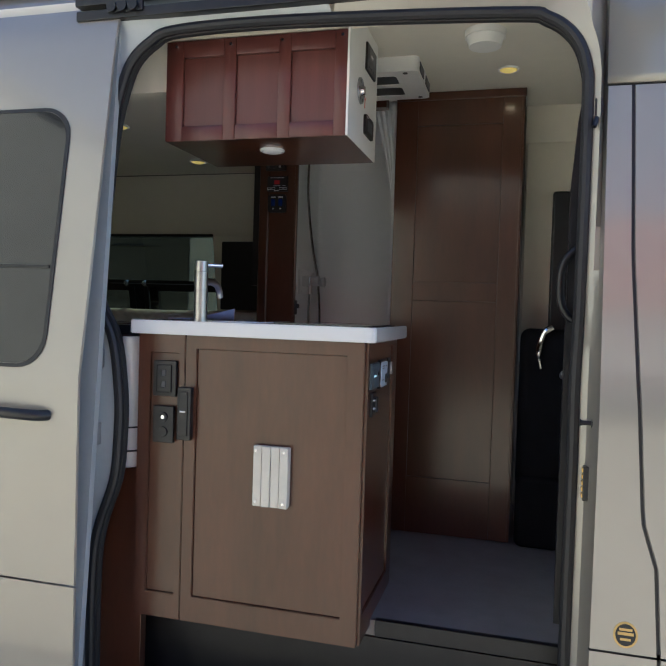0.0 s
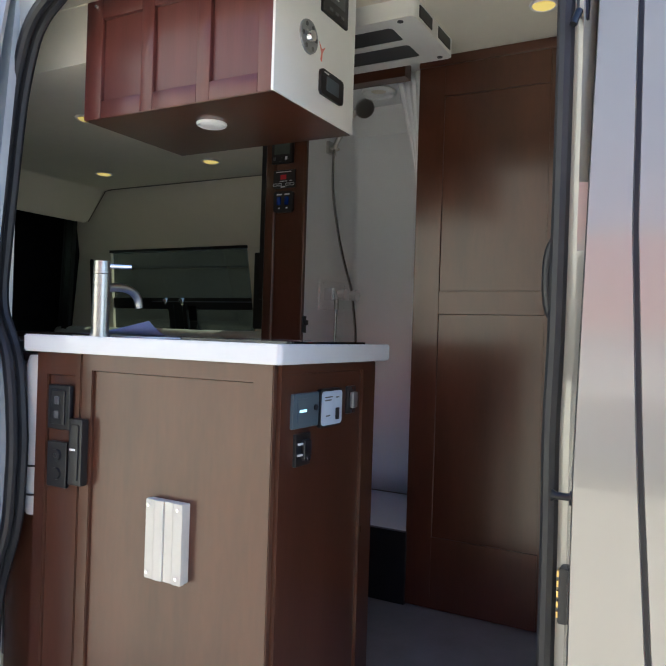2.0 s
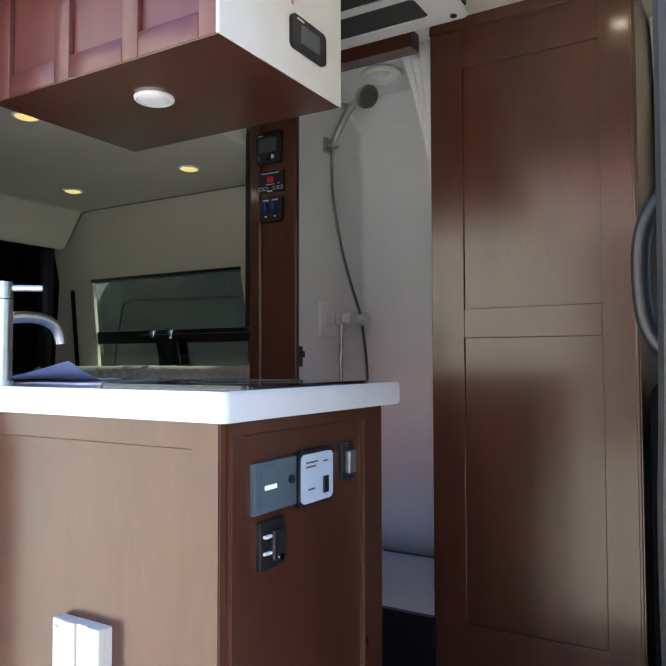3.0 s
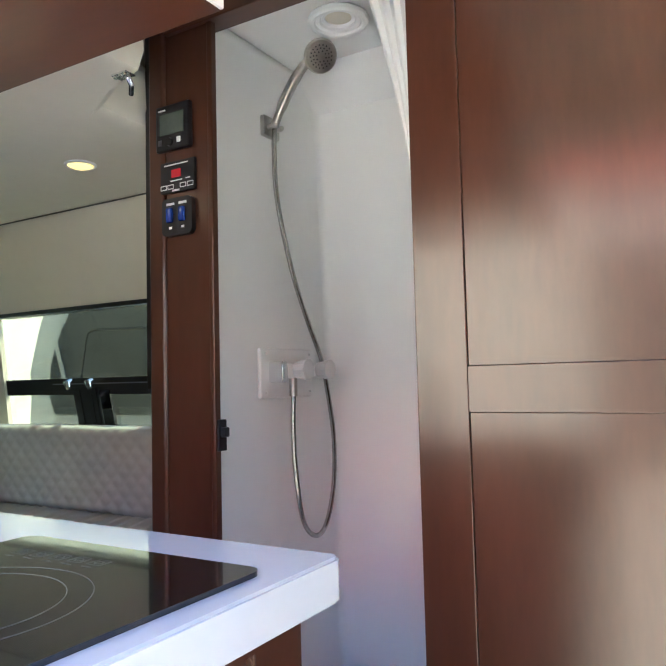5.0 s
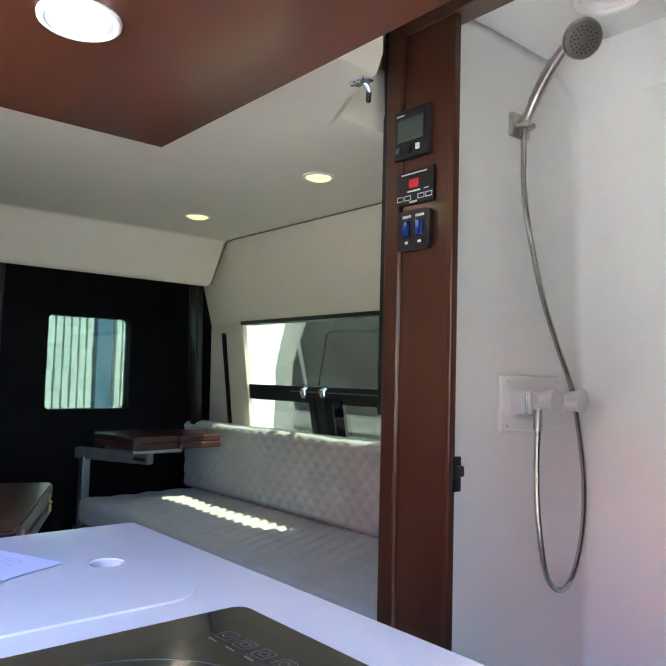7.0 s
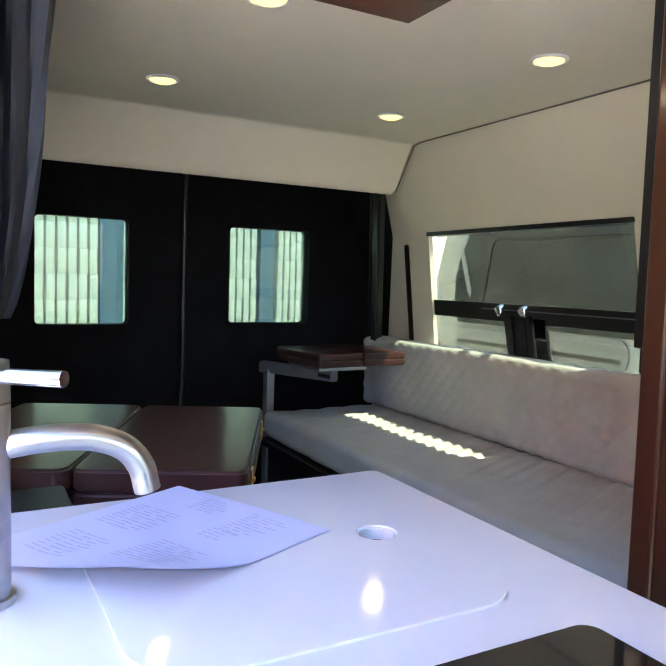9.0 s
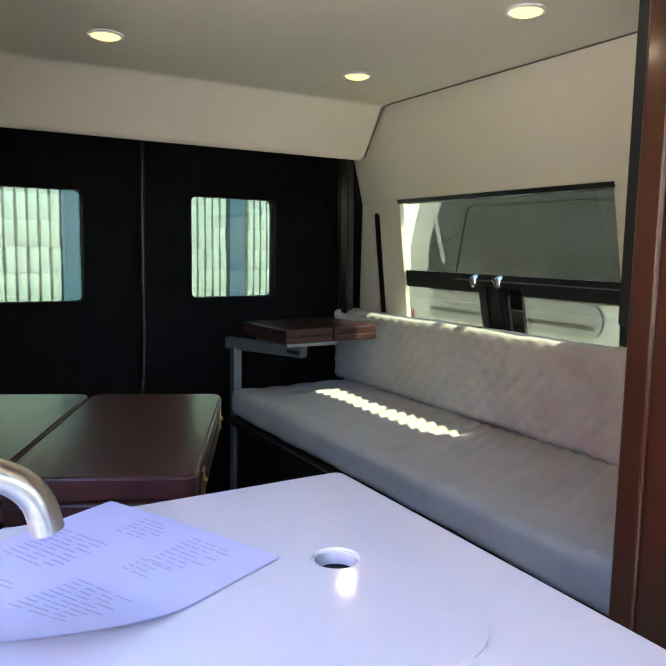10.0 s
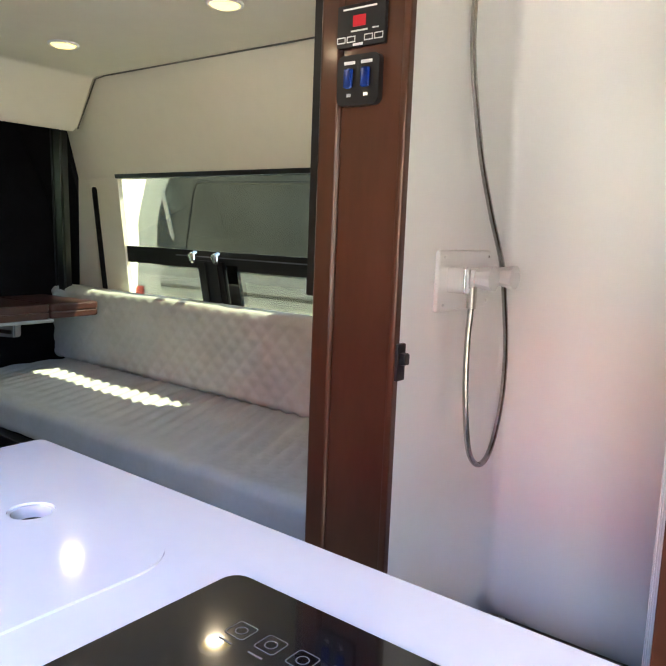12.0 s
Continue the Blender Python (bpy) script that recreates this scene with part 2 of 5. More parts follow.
def mesh_of(name, bm, material, soft=True):
    me = bpy.data.meshes.new(name)
    bmesh.ops.recalc_face_normals(bm, faces=bm.faces[:])
    bm.to_mesh(me)
    bm.free()
    me.materials.append(material)
    if soft:
        me.shade_smooth()
        me.set_sharp_from_angle(angle=radians(35))
    return me


def harden(ob):
    """Keeps broad flat faces flat beside their rounded edges."""
    if len(ob.data.polygons) < 400:
        w = ob.modifiers.new("flat_faces", "WEIGHTED_NORMAL")
        w.mode, w.weight, w.keep_sharp = "FACE_AREA", 90, True
    return ob


def part(name, bm, material, parent, label=""):
    """One mesh under a thing or under a part, built in world places."""
    ob = harden(new(name, mesh_of(name, bm, material)))
    ob.parent = parent
    if parent.type == "EMPTY":
        ob.matrix_parent_inverse = Matrix.Translation(-parent.location)
    return tagged(ob, label)


def thing(name, at, label, category, group="", kind=""):
    ob = new(name)
    ob.empty_display_size = 0.05
    ob.location = at
    return tagged(ob, label, category, group, kind)


def solid(name, bm, material, label, category, group="", kind=""):
    return tagged(harden(new(name, mesh_of(name, bm, material))), label, category, group, kind)


def setting(name, bm, material, label=""):
    return tagged(harden(new(name, mesh_of(name, bm, material))), label, kind="structure")


# ---- plan (metres; x ahead of the van, y across it, z up) ----
FLOOR, TOP, REAR = 0.72, 2.60, -2.815
LOW = 2.355


def skin(z):
    """How far out the near side's sheet lies at a height."""
    return 1.90 + (0.0 if z < 1.45 else 0.148 * (z - 1.45)) + (max(0, z - 2.45) ** 2) * 1.6 + (0.03 * (0.7 - z) if z < 0.7 else 0)


def far_wall(z):
    """The far side's inner face."""
    return 3.72 - max(0, z - 1.6) * 0.217 - max(0, z - 2.06) * 0.29


# ---- ground and surroundings ----
bm = bmesh.new()
bmesh.ops.create_grid(bm, x_segments=40, y_segments=40, size=400)
setting("ground", bm, GROUND, "pale sunlit gravel yard around the van")

# ---- floor, walls, ceiling of the van ----
setting("floor", boxed(-2.83, 1.55, 2.19, 3.75, FLOOR - 0.05, FLOOR, 0.004), VINYL, "grey vinyl van floor")
bm = bmesh.new()
box(bm, -1.02, 0.40, 1.93, 2.19, 0.42, 0.46, 0.005)
box(bm, -1.02, 0.40, 2.185, 2.205, 0.42, FLOOR - 0.052, 0.002)
setting("step", bm, BLACK, "black step well below the sliding door")
setting("trim_1", boxed(-0.15, 0.39, 2.176, 2.20, FLOOR - 0.045, FLOOR + 0.006, 0.003), BLACK, "dark trim along the floor edge")

WX0, WX1, WZ0, WZ1 = -2.315, -1.40, 1.60, 2.052


def rear_edge(z):
    """The window's rear edge, which slants with the body."""
    return WX0 - 0.13 * (WZ1 - z)


def end_edge(z):
    """Where the cream lining ends behind the rear post."""
    return max(-2.80, -2.49 - 0.35 * max(0, 2.25 - z))


def wall_sheet(bm, x0, x1, z0, z1, t=0.05, steps=6):
    """A strip of the far wall that follows its lean, with thickness; its ends are places or functions of the height."""
    rows = []
    for k in range(steps + 1):
        z = z0 + (z1 - z0) * k / steps
        y = far_wall(z)
        a, b = [f(z) if callable(f) else f for f in (x0, x1)]
        rows.append([bm.verts.new(p) for p in ((a, y, z), (b, y, z), (b, y + t, z), (a, y + t, z))])
    for a, b in zip(rows, rows[1:]):
        for k in range(4):
            bm.faces.new((a[k], a[(k + 1) % 4], b[(k + 1) % 4], b[k]))
    bm.faces.new(rows[0])
    bm.faces.new(rows[-1][::-1])
    return bm


bm = bmesh.new()
wall_sheet(bm, end_edge, -0.800, FLOOR, WZ0)
wall_sheet(bm, end_edge, rear_edge, WZ0, WZ1, 0.018)
wall_sheet(bm, WX1, -0.800, WZ0, WZ1, 0.018)
wall_sheet(bm, end_edge, -0.800, WZ1, TOP)
wall_sheet(bm, 0.23, 1.55, FLOOR, TOP)
wall_far = setting("wall_far", bm, CREAM, "cream side wall panels with a window opening")
bm = bmesh.new()
wall_sheet(bm, -2.83, lambda z: end_edge(z) - 0.002, FLOOR, TOP)
setting("wall_far_rear", bm, FABRIC, "black covered side wall at the back doors")

RW = ((2.290, 2.617, 1.68, 2.072), (3.014, 3.369, 1.685, 2.072))
bm = bmesh.new()
outline = [(1.95, 0.6), (3.8, 0.6), (3.8, 2.66), (1.95, 2.66)]
plate(bm, outline, REAR - 0.06, REAR, "yzx", [round_rect(a, b, c, d, 0.02) for a, b, c, d in RW])
setting("wall_rear", bm, FABRIC, "black fabric covered back doors with two windows")
bm = bmesh.new()
tube(bm, smooth_line([(REAR + 0.008, 2.826, 2.26), (REAR + 0.012, 2.822, 1.8), (REAR + 0.010, 2.823, 1.5), (REAR + 0.012, 2.812, 1.3)]), 0.010)
setting("trim_2", bm, BLACK, "black fabric seam between the back doors")
bm = bmesh.new()
plate(bm, [(-2.83, 0.72), (-1.06, 0.72), (-1.06, 2.6), (-2.83, 2.6)], 2.03, 2.08, "xzy")
setting("wall_near", bm, CREAM, "cream side wall behind the open sliding door")
bm = bmesh.new()
plate(bm, [(1.95, 0.6), (3.75, 0.6), (3.75, 2.7), (1.95, 2.7)], 1.5, 1.55, "yzx", [round_rect(2.12, 3.52, 1.5, 2.35, 0.12)])
setting("wall_cab", bm, BLACK, "dark front end of the cab with its windscreen")
p = setting("window_4", boxed(1.52, 1.526, 2.1, 3.54, 1.48, 2.37), SCREEN, "windscreen glass")
p.visible_shadow = False
setting("ceiling", boxed(-2.83, 1.55, 2.10, 3.62, TOP, TOP + 0.04), CEIL, "cream fabric ceiling")

# dropped panel above the back, with a sloped end
bm = bmesh.new()


def panel_prism(bm, y0, n0, y1, n1, flare=0.0):
    """The dropped panel between two places across the van; n0, n1: where its rounded front edge lies at each."""
    rings = []
    for y, nose, f in ((y0, n0, 0.0), (y1, n1, flare)):
        prof = [(nose - 0.04, 2.52), (nose - 0.005, 2.485), (nose, 2.40), (nose - 0.015, 2.367), (nose - 0.05, LOW), (-2.177, LOW), (-2.205, 2.348), (-2.34, 2.21), (-2.375, 2.197), (-2.41, 2.21), (-2.43, 2.25), (-2.43, 2.52)]
        rings.append([bm.verts.new((x, y + f * max(0, LOW - z), z)) for x, z in prof])
    near, far = rings
    for k in range(len(near)):
        j = (k + 1) % len(near)
        bm.faces.new((near[k], near[j], far[j], far[k]))
    bm.faces.new(near)
    bm.faces.new(far[::-1])


panel_prism(bm, 2.16, -0.737, 2.868, -0.737)
panel_prism(bm, 2.868, -0.737, 2.885, -0.80)
panel_prism(bm, 2.885, -0.80, 2.95, -0.93)
panel_prism(bm, 2.95, -0.93, 3.03, -0.94)
panel_prism(bm, 3.03, -0.94, 3.453, -0.94, 0.2)
setting("ceiling_2", bm, CEIL, "cream dropped ceiling panel with a sloped back end")

# A thin dark bar drawn where shadow fills the joint under the dropped panel.
bm = bmesh.new()
tube(bm, [(-2.35, 3.490, 2.205), (-2.20, 3.462, LOW - 0.006), (-2.15, 3.460, LOW - 0.001), (-1.5, 3.460, LOW - 0.001), (-0.945, 3.460, LOW + 0.001)], 0.0024, 8)
setting("trim_9", bm, mat("joint_shadow_gap", (0.16, 0.15, 0.13), 0.8, var=0.1), "dark bar drawn for the shadow in the joint between the dropped panel and the wall")

# ---- side window ----
win = thing("window_1", (-1.86, 3.70, 1.6), "side window with a black bar and frame", "window", kind="structure")


def leaning(bm, x0, x1, z0, z1, d0, d1):
    """A box laid on the leaning far wall, from d0 to d1 in front of it; its rear end slants as the window does."""
    n0 = len(bm.verts)
    box(bm, x0, x1, 0, 1, z0, z1)
    bm.verts.ensure_lookup_table()
    for v in bm.verts[n0:]:
        v.co.y = far_wall(v.co.z) - (d1 if v.co.y < 0.5 else d0)
        if x0 < -2.2 and v.co.x < (x0 + x1) / 2:
            v.co.x += rear_edge(v.co.z) - WX0
    return bm


bm = bmesh.new()
leaning(bm, WX0 - 0.004, WX1 + 0.004, WZ1 - 0.004, WZ1 + 0.010, -0.05, 0.006)
part("top_rail", bm, BLACK, win)
bm = bmesh.new()
leaning(bm, WX0 + 0.002, WX1 - 0.002, 1.748, 1.808, -0.0175, -0.008)
bar = part("middle_bar", bm, BLACK, win)
bm = bmesh.new()
leaning(bm, WX0 + 0.25, WX1 - 0.002, 1.786, 1.790, -0.0075, -0.006)
part("bead", bm, STEEL, bar, "thin bright bead")
bm = bmesh.new()
leaning(bm, -1.945, -1.825, 1.60, 1.775, -0.017, 0.004)
leaning(bm, -1.925, -1.905, 1.60, 1.770, -0.002, 0.009)
leaning(bm, -1.865, -1.845, 1.60, 1.770, -0.002, 0.009)
part("latch_plate", bm, BLACK, win)
bm = bmesh.new()
leaning(bm, -1.815, -1.765, 1.60, 1.765, -0.017, -0.004)
part("latch_strip", bm, BLACK_GLASS, win, "glossy black strip")
for x in (-1.950, -1.838):
    bm = bmesh.new()
    tube(bm, [(x, 3.675, 1.80), (x + 0.004, 3.655, 1.79), (x + 0.018, 3.65, 1.772)], [0.009, 0.013, 0.008])
    part("latch_knob", bm, POLISHED, win, "shiny latch knob")
bm = bmesh.new()
leaning(bm, WX0 - 0.006, WX1, WZ0, WZ1, -0.024, -0.0195)
part("pane", bm, SIDE_PANE, win)
bm = bmesh.new()
plate(bm, round_rect(-2.480, -2.452, 1.60, 2.02, 0.013), 0, 1, "xzy")
for v in bm.verts:
    v.co.y = far_wall(v.co.z) - (0.004 if v.co.y < 0.5 else -0.02)
    v.co.x -= (2.02 - v.co.z) * 0.15
setting("trim_3", bm, BLACK, "black slot in the wall panel")
bm = bmesh.new()
for (tx, ty), (bx_, by), w, d in (((-2.470, 3.492), (-2.632, 3.605), 0.026, 0.016), ((-2.525, 3.500), (-2.690, 3.612), 0.012, 0.012)):
    rows = [[bm.verts.new((x + a * w, y + b * d, z)) for a, b in ((-1, -1), (1, -1), (1, 1), (-1, 1))] for x, y, z in ((tx, ty, 2.29), (bx_, by, 1.60))]
    for k in range(4):
        bm.faces.new((rows[0][k], rows[0][(k + 1) % 4], rows[1][(k + 1) % 4], rows[1][k]))
    bm.faces.new(rows[0][::-1])
    bm.faces.new(rows[1])
bmesh.ops.bevel(bm, geom=bm.edges[:], offset=0.006, segments=2, affect="EDGES")
setting("trim_4", bm, BLACK, "black upright post beside the back doors")

for k, (a, b, c, d) in enumerate(RW):
    w = thing("window_%d" % (k + 2), (REAR, (a + b) / 2, c), "back door window with clear glass", "window", kind="structure")
    p = part("pane", boxed(REAR - 0.03, REAR - 0.025, a - 0.01, b + 0.01, c - 0.01, d + 0.01), PANE, w)
    p.visible_shadow = False
    bm = bmesh.new()
    flat_ring(bm, round_rect(a - 0.016, b + 0.016, c - 0.016, d + 0.016, 0.03), round_rect(a - 0.002, b + 0.002, c - 0.002, d + 0.002, 0.02), REAR - 0.012, REAR + 0.004, "yzx")
    part("window_frame", bm, FABRIC, w)

# ---- lamps ----
def downlight(x, y, z, lit=True):
    t = thing("downlight", (x, y, z), "round recessed ceiling lamp glowing warm" if lit else "round white puck lamp, switched off", "ceiling lamp", "ceiling lamps")
    bm = bmesh.new()
    tube(bm, [(x + 0.036 * math.cos(a), y + 0.036 * math.sin(a), z - 0.002) for a in [2 * math.pi * k / 28 for k in range(29)]], 0.0045, 8)
    part("rim", bm, LENS, t)
    bm = bmesh.new()
    disc(bm, (x, y, z), 0.034, -0.005, r2=0.031)
    disc(bm, (x, y, z - 0.005), 0.031, -0.005, r2=0.021)
    part("face", bm, LAMP if lit else LENS, t)
    if lit:
        d = bpy.data.lights.new("downlight_beam", "AREA")
        d.shape, d.size, d.energy, d.color = "DISK", 0.04, 0.033, (1.0, 0.78, 0.45)
        new("downlight_beam", d).location = (x, y, z - 0.014)
    return t


for x, y in ((-1.268, 3.16), (-1.895, 3.166), (-1.903, 2.498), (-1.29, 2.52)):
    downlight(x, y, LOW)
downlight(0.161, 2.853, TOP)

# ---- galley ----
CX0, CX1, CY0, CY1, CZ = -0.892, -0.180, 2.032, 2.505, 1.578
gal = thing("galley_cabinet", (-0.52, 2.25, FLOOR), "dark stained wooden galley cabinet with a large panelled door", "cabinet")
bm = bmesh.new()
box(bm, CX0, CX1, CY0 + 0.014, CY1, 0.70, CZ, 0.003)
part("body", bm, WOOD, gal)


def face_frame(name, u0, u1, v0, v1, panel, w, depth, material, parent, axes):
    """Stiles and rails round a sunk panel. panel: its inner rectangle; w, depth: the face and the back of the frame along the third axis."""
    a0, a1, b0, b1 = panel
    bm = bmesh.new()
    outer = [(u0, v0), (u1, v0), (u1, v1), (u0, v1)]
    inner = [(a0, b0), (a1, b0), (a1, b1), (a0, b1)]
    if axes == "xz":
        flat_ring(bm, outer, inner, w, w + depth, "xzy")
    else:
        flat_ring(bm, outer, inner, w - depth, w, "yzx")
    sharp = [e for e in bm.edges if len(e.link_faces) == 2 and e.calc_face_angle(0) > 1.2]
    bmesh.ops.bevel(bm, geom=sharp, offset=0.0022, segments=2, affect="EDGES")
    return part(name, bm, material, parent)


door = face_frame("door", -0.732, CX1 + 0.004, 0.70, CZ - 0.002, (-0.695, -0.226, 0.778, 1.537), CY0, 0.016, WOOD, gal, "xz")
part("panel", boxed(-0.6948, -0.2262, CY0 + 0.008, CY0 + 0.015, 0.779, 1.536, 0.002), WOOD, door)
door = face_frame("side_stile", CX0, -0.734, 0.70, CZ - 0.002, (-0.851, -0.755, 0.778, 1.521), CY0, 0.016, WOOD, gal, "xz")
part("panel", boxed(-0.8508, -0.7552, CY0 + 0.008, CY0 + 0.015, 0.779, 1.520, 0.002), WOOD, door)
side = face_frame("end_panel", CY0 + 0.016, CY1, 0.70, CZ - 0.002, (2.072, 2.432, 0.785, 1.555), CX1 + 0.012, 0.012, WOOD, gal, "yz")
part("panel", boxed(CX1 + 0.0005, CX1 + 0.005, 2.073, 2.431, 0.786, 1.554, 0.001), WOOD, side)

top = thing("worktop", (-0.52, 2.27, CZ), "thick glossy white worktop with rounded corners", "worktop")
HOLE = [(-0.700 + 0.018 * math.cos(2 * math.pi * k / 24), 2.404 + 0.018 * math.sin(2 * math.pi * k / 24)) for k in range(24)]
bm = bmesh.new()
plate(bm, round_rect(-0.906, -0.138, 1.996, 2.532, 0.012), CZ, 1.62, "xyz", [HOLE])
sharp = [e for e in bm.edges if len(e.link_faces) == 2 and e.calc_face_angle(0) > 1.2 and abs(e.verts[0].co.z - e.verts[1].co.z) < 1e-5 and (e.verts[0].co.xy - Vector((-0.700, 2.404))).length > 0.03]
bmesh.ops.bevel(bm, geom=sharp, offset=0.003, segments=2, affect="EDGES")
part("slab", bm, STONE, top)
cover = thing("sink_cover", (-0.69, 2.31, 1.62), "flush white sink cover with a round finger hole", "sink cover")
bm = bmesh.new()
HOLE2 = [(-0.700 + 0.021 * math.cos(2 * math.pi * k / 32), 2.404 + 0.021 * math.sin(2 * math.pi * k / 32)) for k in range(32)]
plate(bm, round_rect(-0.852, -0.53, 2.133, 2.450, 0.055, 10), 1.62, 1.6222, "xyz", [HOLE2])
part("lid", bm, STONE, cover)
# A black disc added as the shade inside the finger hole.
bm = bmesh.new()
disc(bm, (-0.700, 2.404, 1.5785), 0.0176, 0.030)
part("hole_shade", bm, FABRIC, cover)

RING = mat("burner_print", (0.13, 0.13, 0.13), 0.3, var=0.1)
hob = thing("induction_hob", (-0.32, 2.29, 1.62), "black glass induction hob set in the worktop", "hob")
bm = bmesh.new()
plate(bm, round_rect(-0.475, -0.166, 2.08, 2.446, 0.014), 1.62, 1.6245, "xyz")
part("glass_top", bm, BLACK_GLASS, hob)
for r in (0.085, 0.105):
    bm = bmesh.new()
    ring = [(-0.32 + r * math.cos(2 * math.pi * k / 48), 2.26 + r * math.sin(2 * math.pi * k / 48)) for k in range(48)]
    inner = [(-0.32 + (r - 0.0007) * math.cos(2 * math.pi * k / 48), 2.26 + (r - 0.0007) * math.sin(2 * math.pi * k / 48)) for k in range(48)]
    plate(bm, ring, 1.6245, 1.6247, "xyz", [inner])
    part("burner_ring", bm, RING, hob)
for k in range(5):
    x, y = -0.414 + k * 0.0255, 2.392 + k * 0.001
    bm = bmesh.new()
    plate(bm, round_rect(x - 0.0085, x + 0.0085, y - 0.0085, y + 0.0085, 0.003), 1.6245, 1.6247, "xyz", [round_rect(x - 0.0078, x + 0.0078, y - 0.0078, y + 0.0078, 0.0025)])
    plate(bm, [(x + 0.0045 * math.cos(a), y + 0.0045 * math.sin(a)) for a in [2 * math.pi * j / 16 for j in range(16)]], 1.6245, 1.6247, "xyz", [[(x + 0.0037 * math.cos(a), y + 0.0037 * math.sin(a)) for a in [2 * math.pi * j / 16 for j in range(16)]]])
    box(bm, x - 0.006, x + 0.006, y - 0.0155, y - 0.014, 1.6245, 1.6247)
    part("key_mark", bm, DIM, hob, "pale touch key mark")

# tap
tap = thing("tap", (-0.698, 2.054, 1.62), "brushed nickel single lever tap with a bent spout", "tap")
bm = bmesh.new()
disc(bm, (-0.698, 2.054, 1.62), 0.024, 0.006)
disc(bm, (-0.698, 2.054, 1.626), 0.0205, 0.145)
part("body", bm, CHROME, tap)
bm = bmesh.new()
disc(bm, (-0.698, 2.054, 1.7725), 0.0205, 0.03, r2=0.0195)
part("cap", bm, CHROME, tap)
bm = bmesh.new()
tube(bm, [(-0.690, 2.064, 1.792), (-0.653, 2.106, 1.793)], 0.0062, 12)
part("lever", bm, POLISHED, tap)
bm = bmesh.new()
tube(bm, smooth_line([(-0.697, 2.064, 1.738), (-0.695, 2.098, 1.742), (-0.693, 2.130, 1.741), (-0.691, 2.155, 1.732), (-0.690, 2.169, 1.716), (-0.690, 2.175, 1.695)], 5), 0.0107, 16)
part("spout", bm, CHROME, tap)

# paper sheet with a curled edge
A, B, C, D = Vector((-0.920, 2.268)), Vector((-0.721, 2.362)), Vector((-0.622, 2.140)), Vector((-0.805, 2.050))


def sheet_point(u, v):
    q = A * (1 - u) * (1 - v) + B * u * (1 - v) + C * u * v + D * (1 - u) * v
    z = 1.6232 + 0.0015 * math.sin(3 * u + 1.2 * v) ** 2 + 0.037 * max(0, (u - 0.3) / 0.7) * max(0, (v - 0.45) / 0.55) ** 1.3
    return q.x, q.y, z


paper = thing("paper_sheet", (-0.78, 2.26, 1.622), "printed white paper sheet with a curled edge on the worktop", "paper")
bm = bmesh.new()
N = 16
for lift in (0.0, 0.0006):
    g = [[bm.verts.new((lambda p: (p[0], p[1], p[2] + lift))(sheet_point(i / N, j / N))) for j in range(N + 1)] for i in range(N + 1)]
    for i in range(N):
        for j in range(N):
            bm.faces.new((g[i][j], g[i + 1][j], g[i + 1][j + 1], g[i][j + 1]))
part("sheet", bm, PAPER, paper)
rng = random.Random(4)
bm = bmesh.new()


def ink_bar(u0, u1, v0, v1):
    vs = [bm.verts.new((lambda p: (p[0], p[1], p[2] + 0.0011))(sheet_point(u, v))) for u, v in ((u0, v0), (u1, v0), (u1, v1), (u0, v1))]
    bm.faces.new(vs)


for block in ((0.62, 0.86, 0.08, 9), (0.30, 0.52, 0.06, 6), (0.55, 0.9, 0.52, 10), (0.1, 0.45, 0.30, 10), (0.15, 0.5, 0.66, 9), (0.6, 0.8, 0.30, 4)):
    for k in range(block[3]):
        v = block[2] + k * 0.026
        e = block[1] - rng.random() * 0.1
        for s in range(3):
            a0 = block[0] + (e - block[0]) * s / 3
            ink_bar(a0, a0 + (e - block[0]) / 3 * rng.uniform(0.6, 0.95), v, v + 0.007)
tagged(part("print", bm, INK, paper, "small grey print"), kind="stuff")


# plates on the cabinet
def screws(name, pts, parent, way, r=0.003):
    for c in pts:
        bm = bmesh.new()
        disc(bm, c, r, 0.002 if way != "y" else -0.002, way, 10)
        part(name, bm, POLISHED, parent)


outlet = thing("wall_socket", (-0.778, 2.01, 1.44), "black rectangular power socket plate on the cabinet", "socket", "sockets")
part("plate", boxed(-0.816, -0.739, 2.000, 2.012, 1.388, 1.497, 0.003), BLACK, outlet)
part("cover", boxed(-0.802, -0.753, 1.996, 2.001, 1.40, 1.485, 0.004), BLACK, outlet)
for z in (1.46, 1.425):
    part("slot", boxed(-0.786, -0.770, 1.9945, 1.9965, z - 0.010, z + 0.010, 0.003), DIM, outlet)
outlet = thing("usb_socket", (-0.778, 2.01, 1.30), "black socket plate with round ports", "socket", "sockets")
part("plate", boxed(-0.814, -0.745, 2.000, 2.012, 1.246, 1.358, 0.003), BLACK, outlet)
for z in (1.325, 1.28):
    bm = bmesh.new()
    disc(bm, (-0.778, 2.001, z), 0.016, -0.006, "y", 20, 0.014)
    part("port", bm, BLACK, outlet)
screws("lamp_dot", [(-0.778, 1.996, 1.325)], outlet, "y", 0.006)
latch = thing("door_pull", (-0.70, 2.01, 1.34), "black metal pull plate on the cabinet door", "door handle")
part("plate", boxed(-0.729, -0.683, 1.990, 2.012, 1.260, 1.420, 0.004), BLACK, latch)
part("grip", boxed(-0.720, -0.692, 1.986, 1.991, 1.273, 1.407, 0.003), BLACK, latch)
part("mark", boxed(-0.715, -0.697, 1.9825, 1.9845, 1.345, 1.350), PRINT, latch)

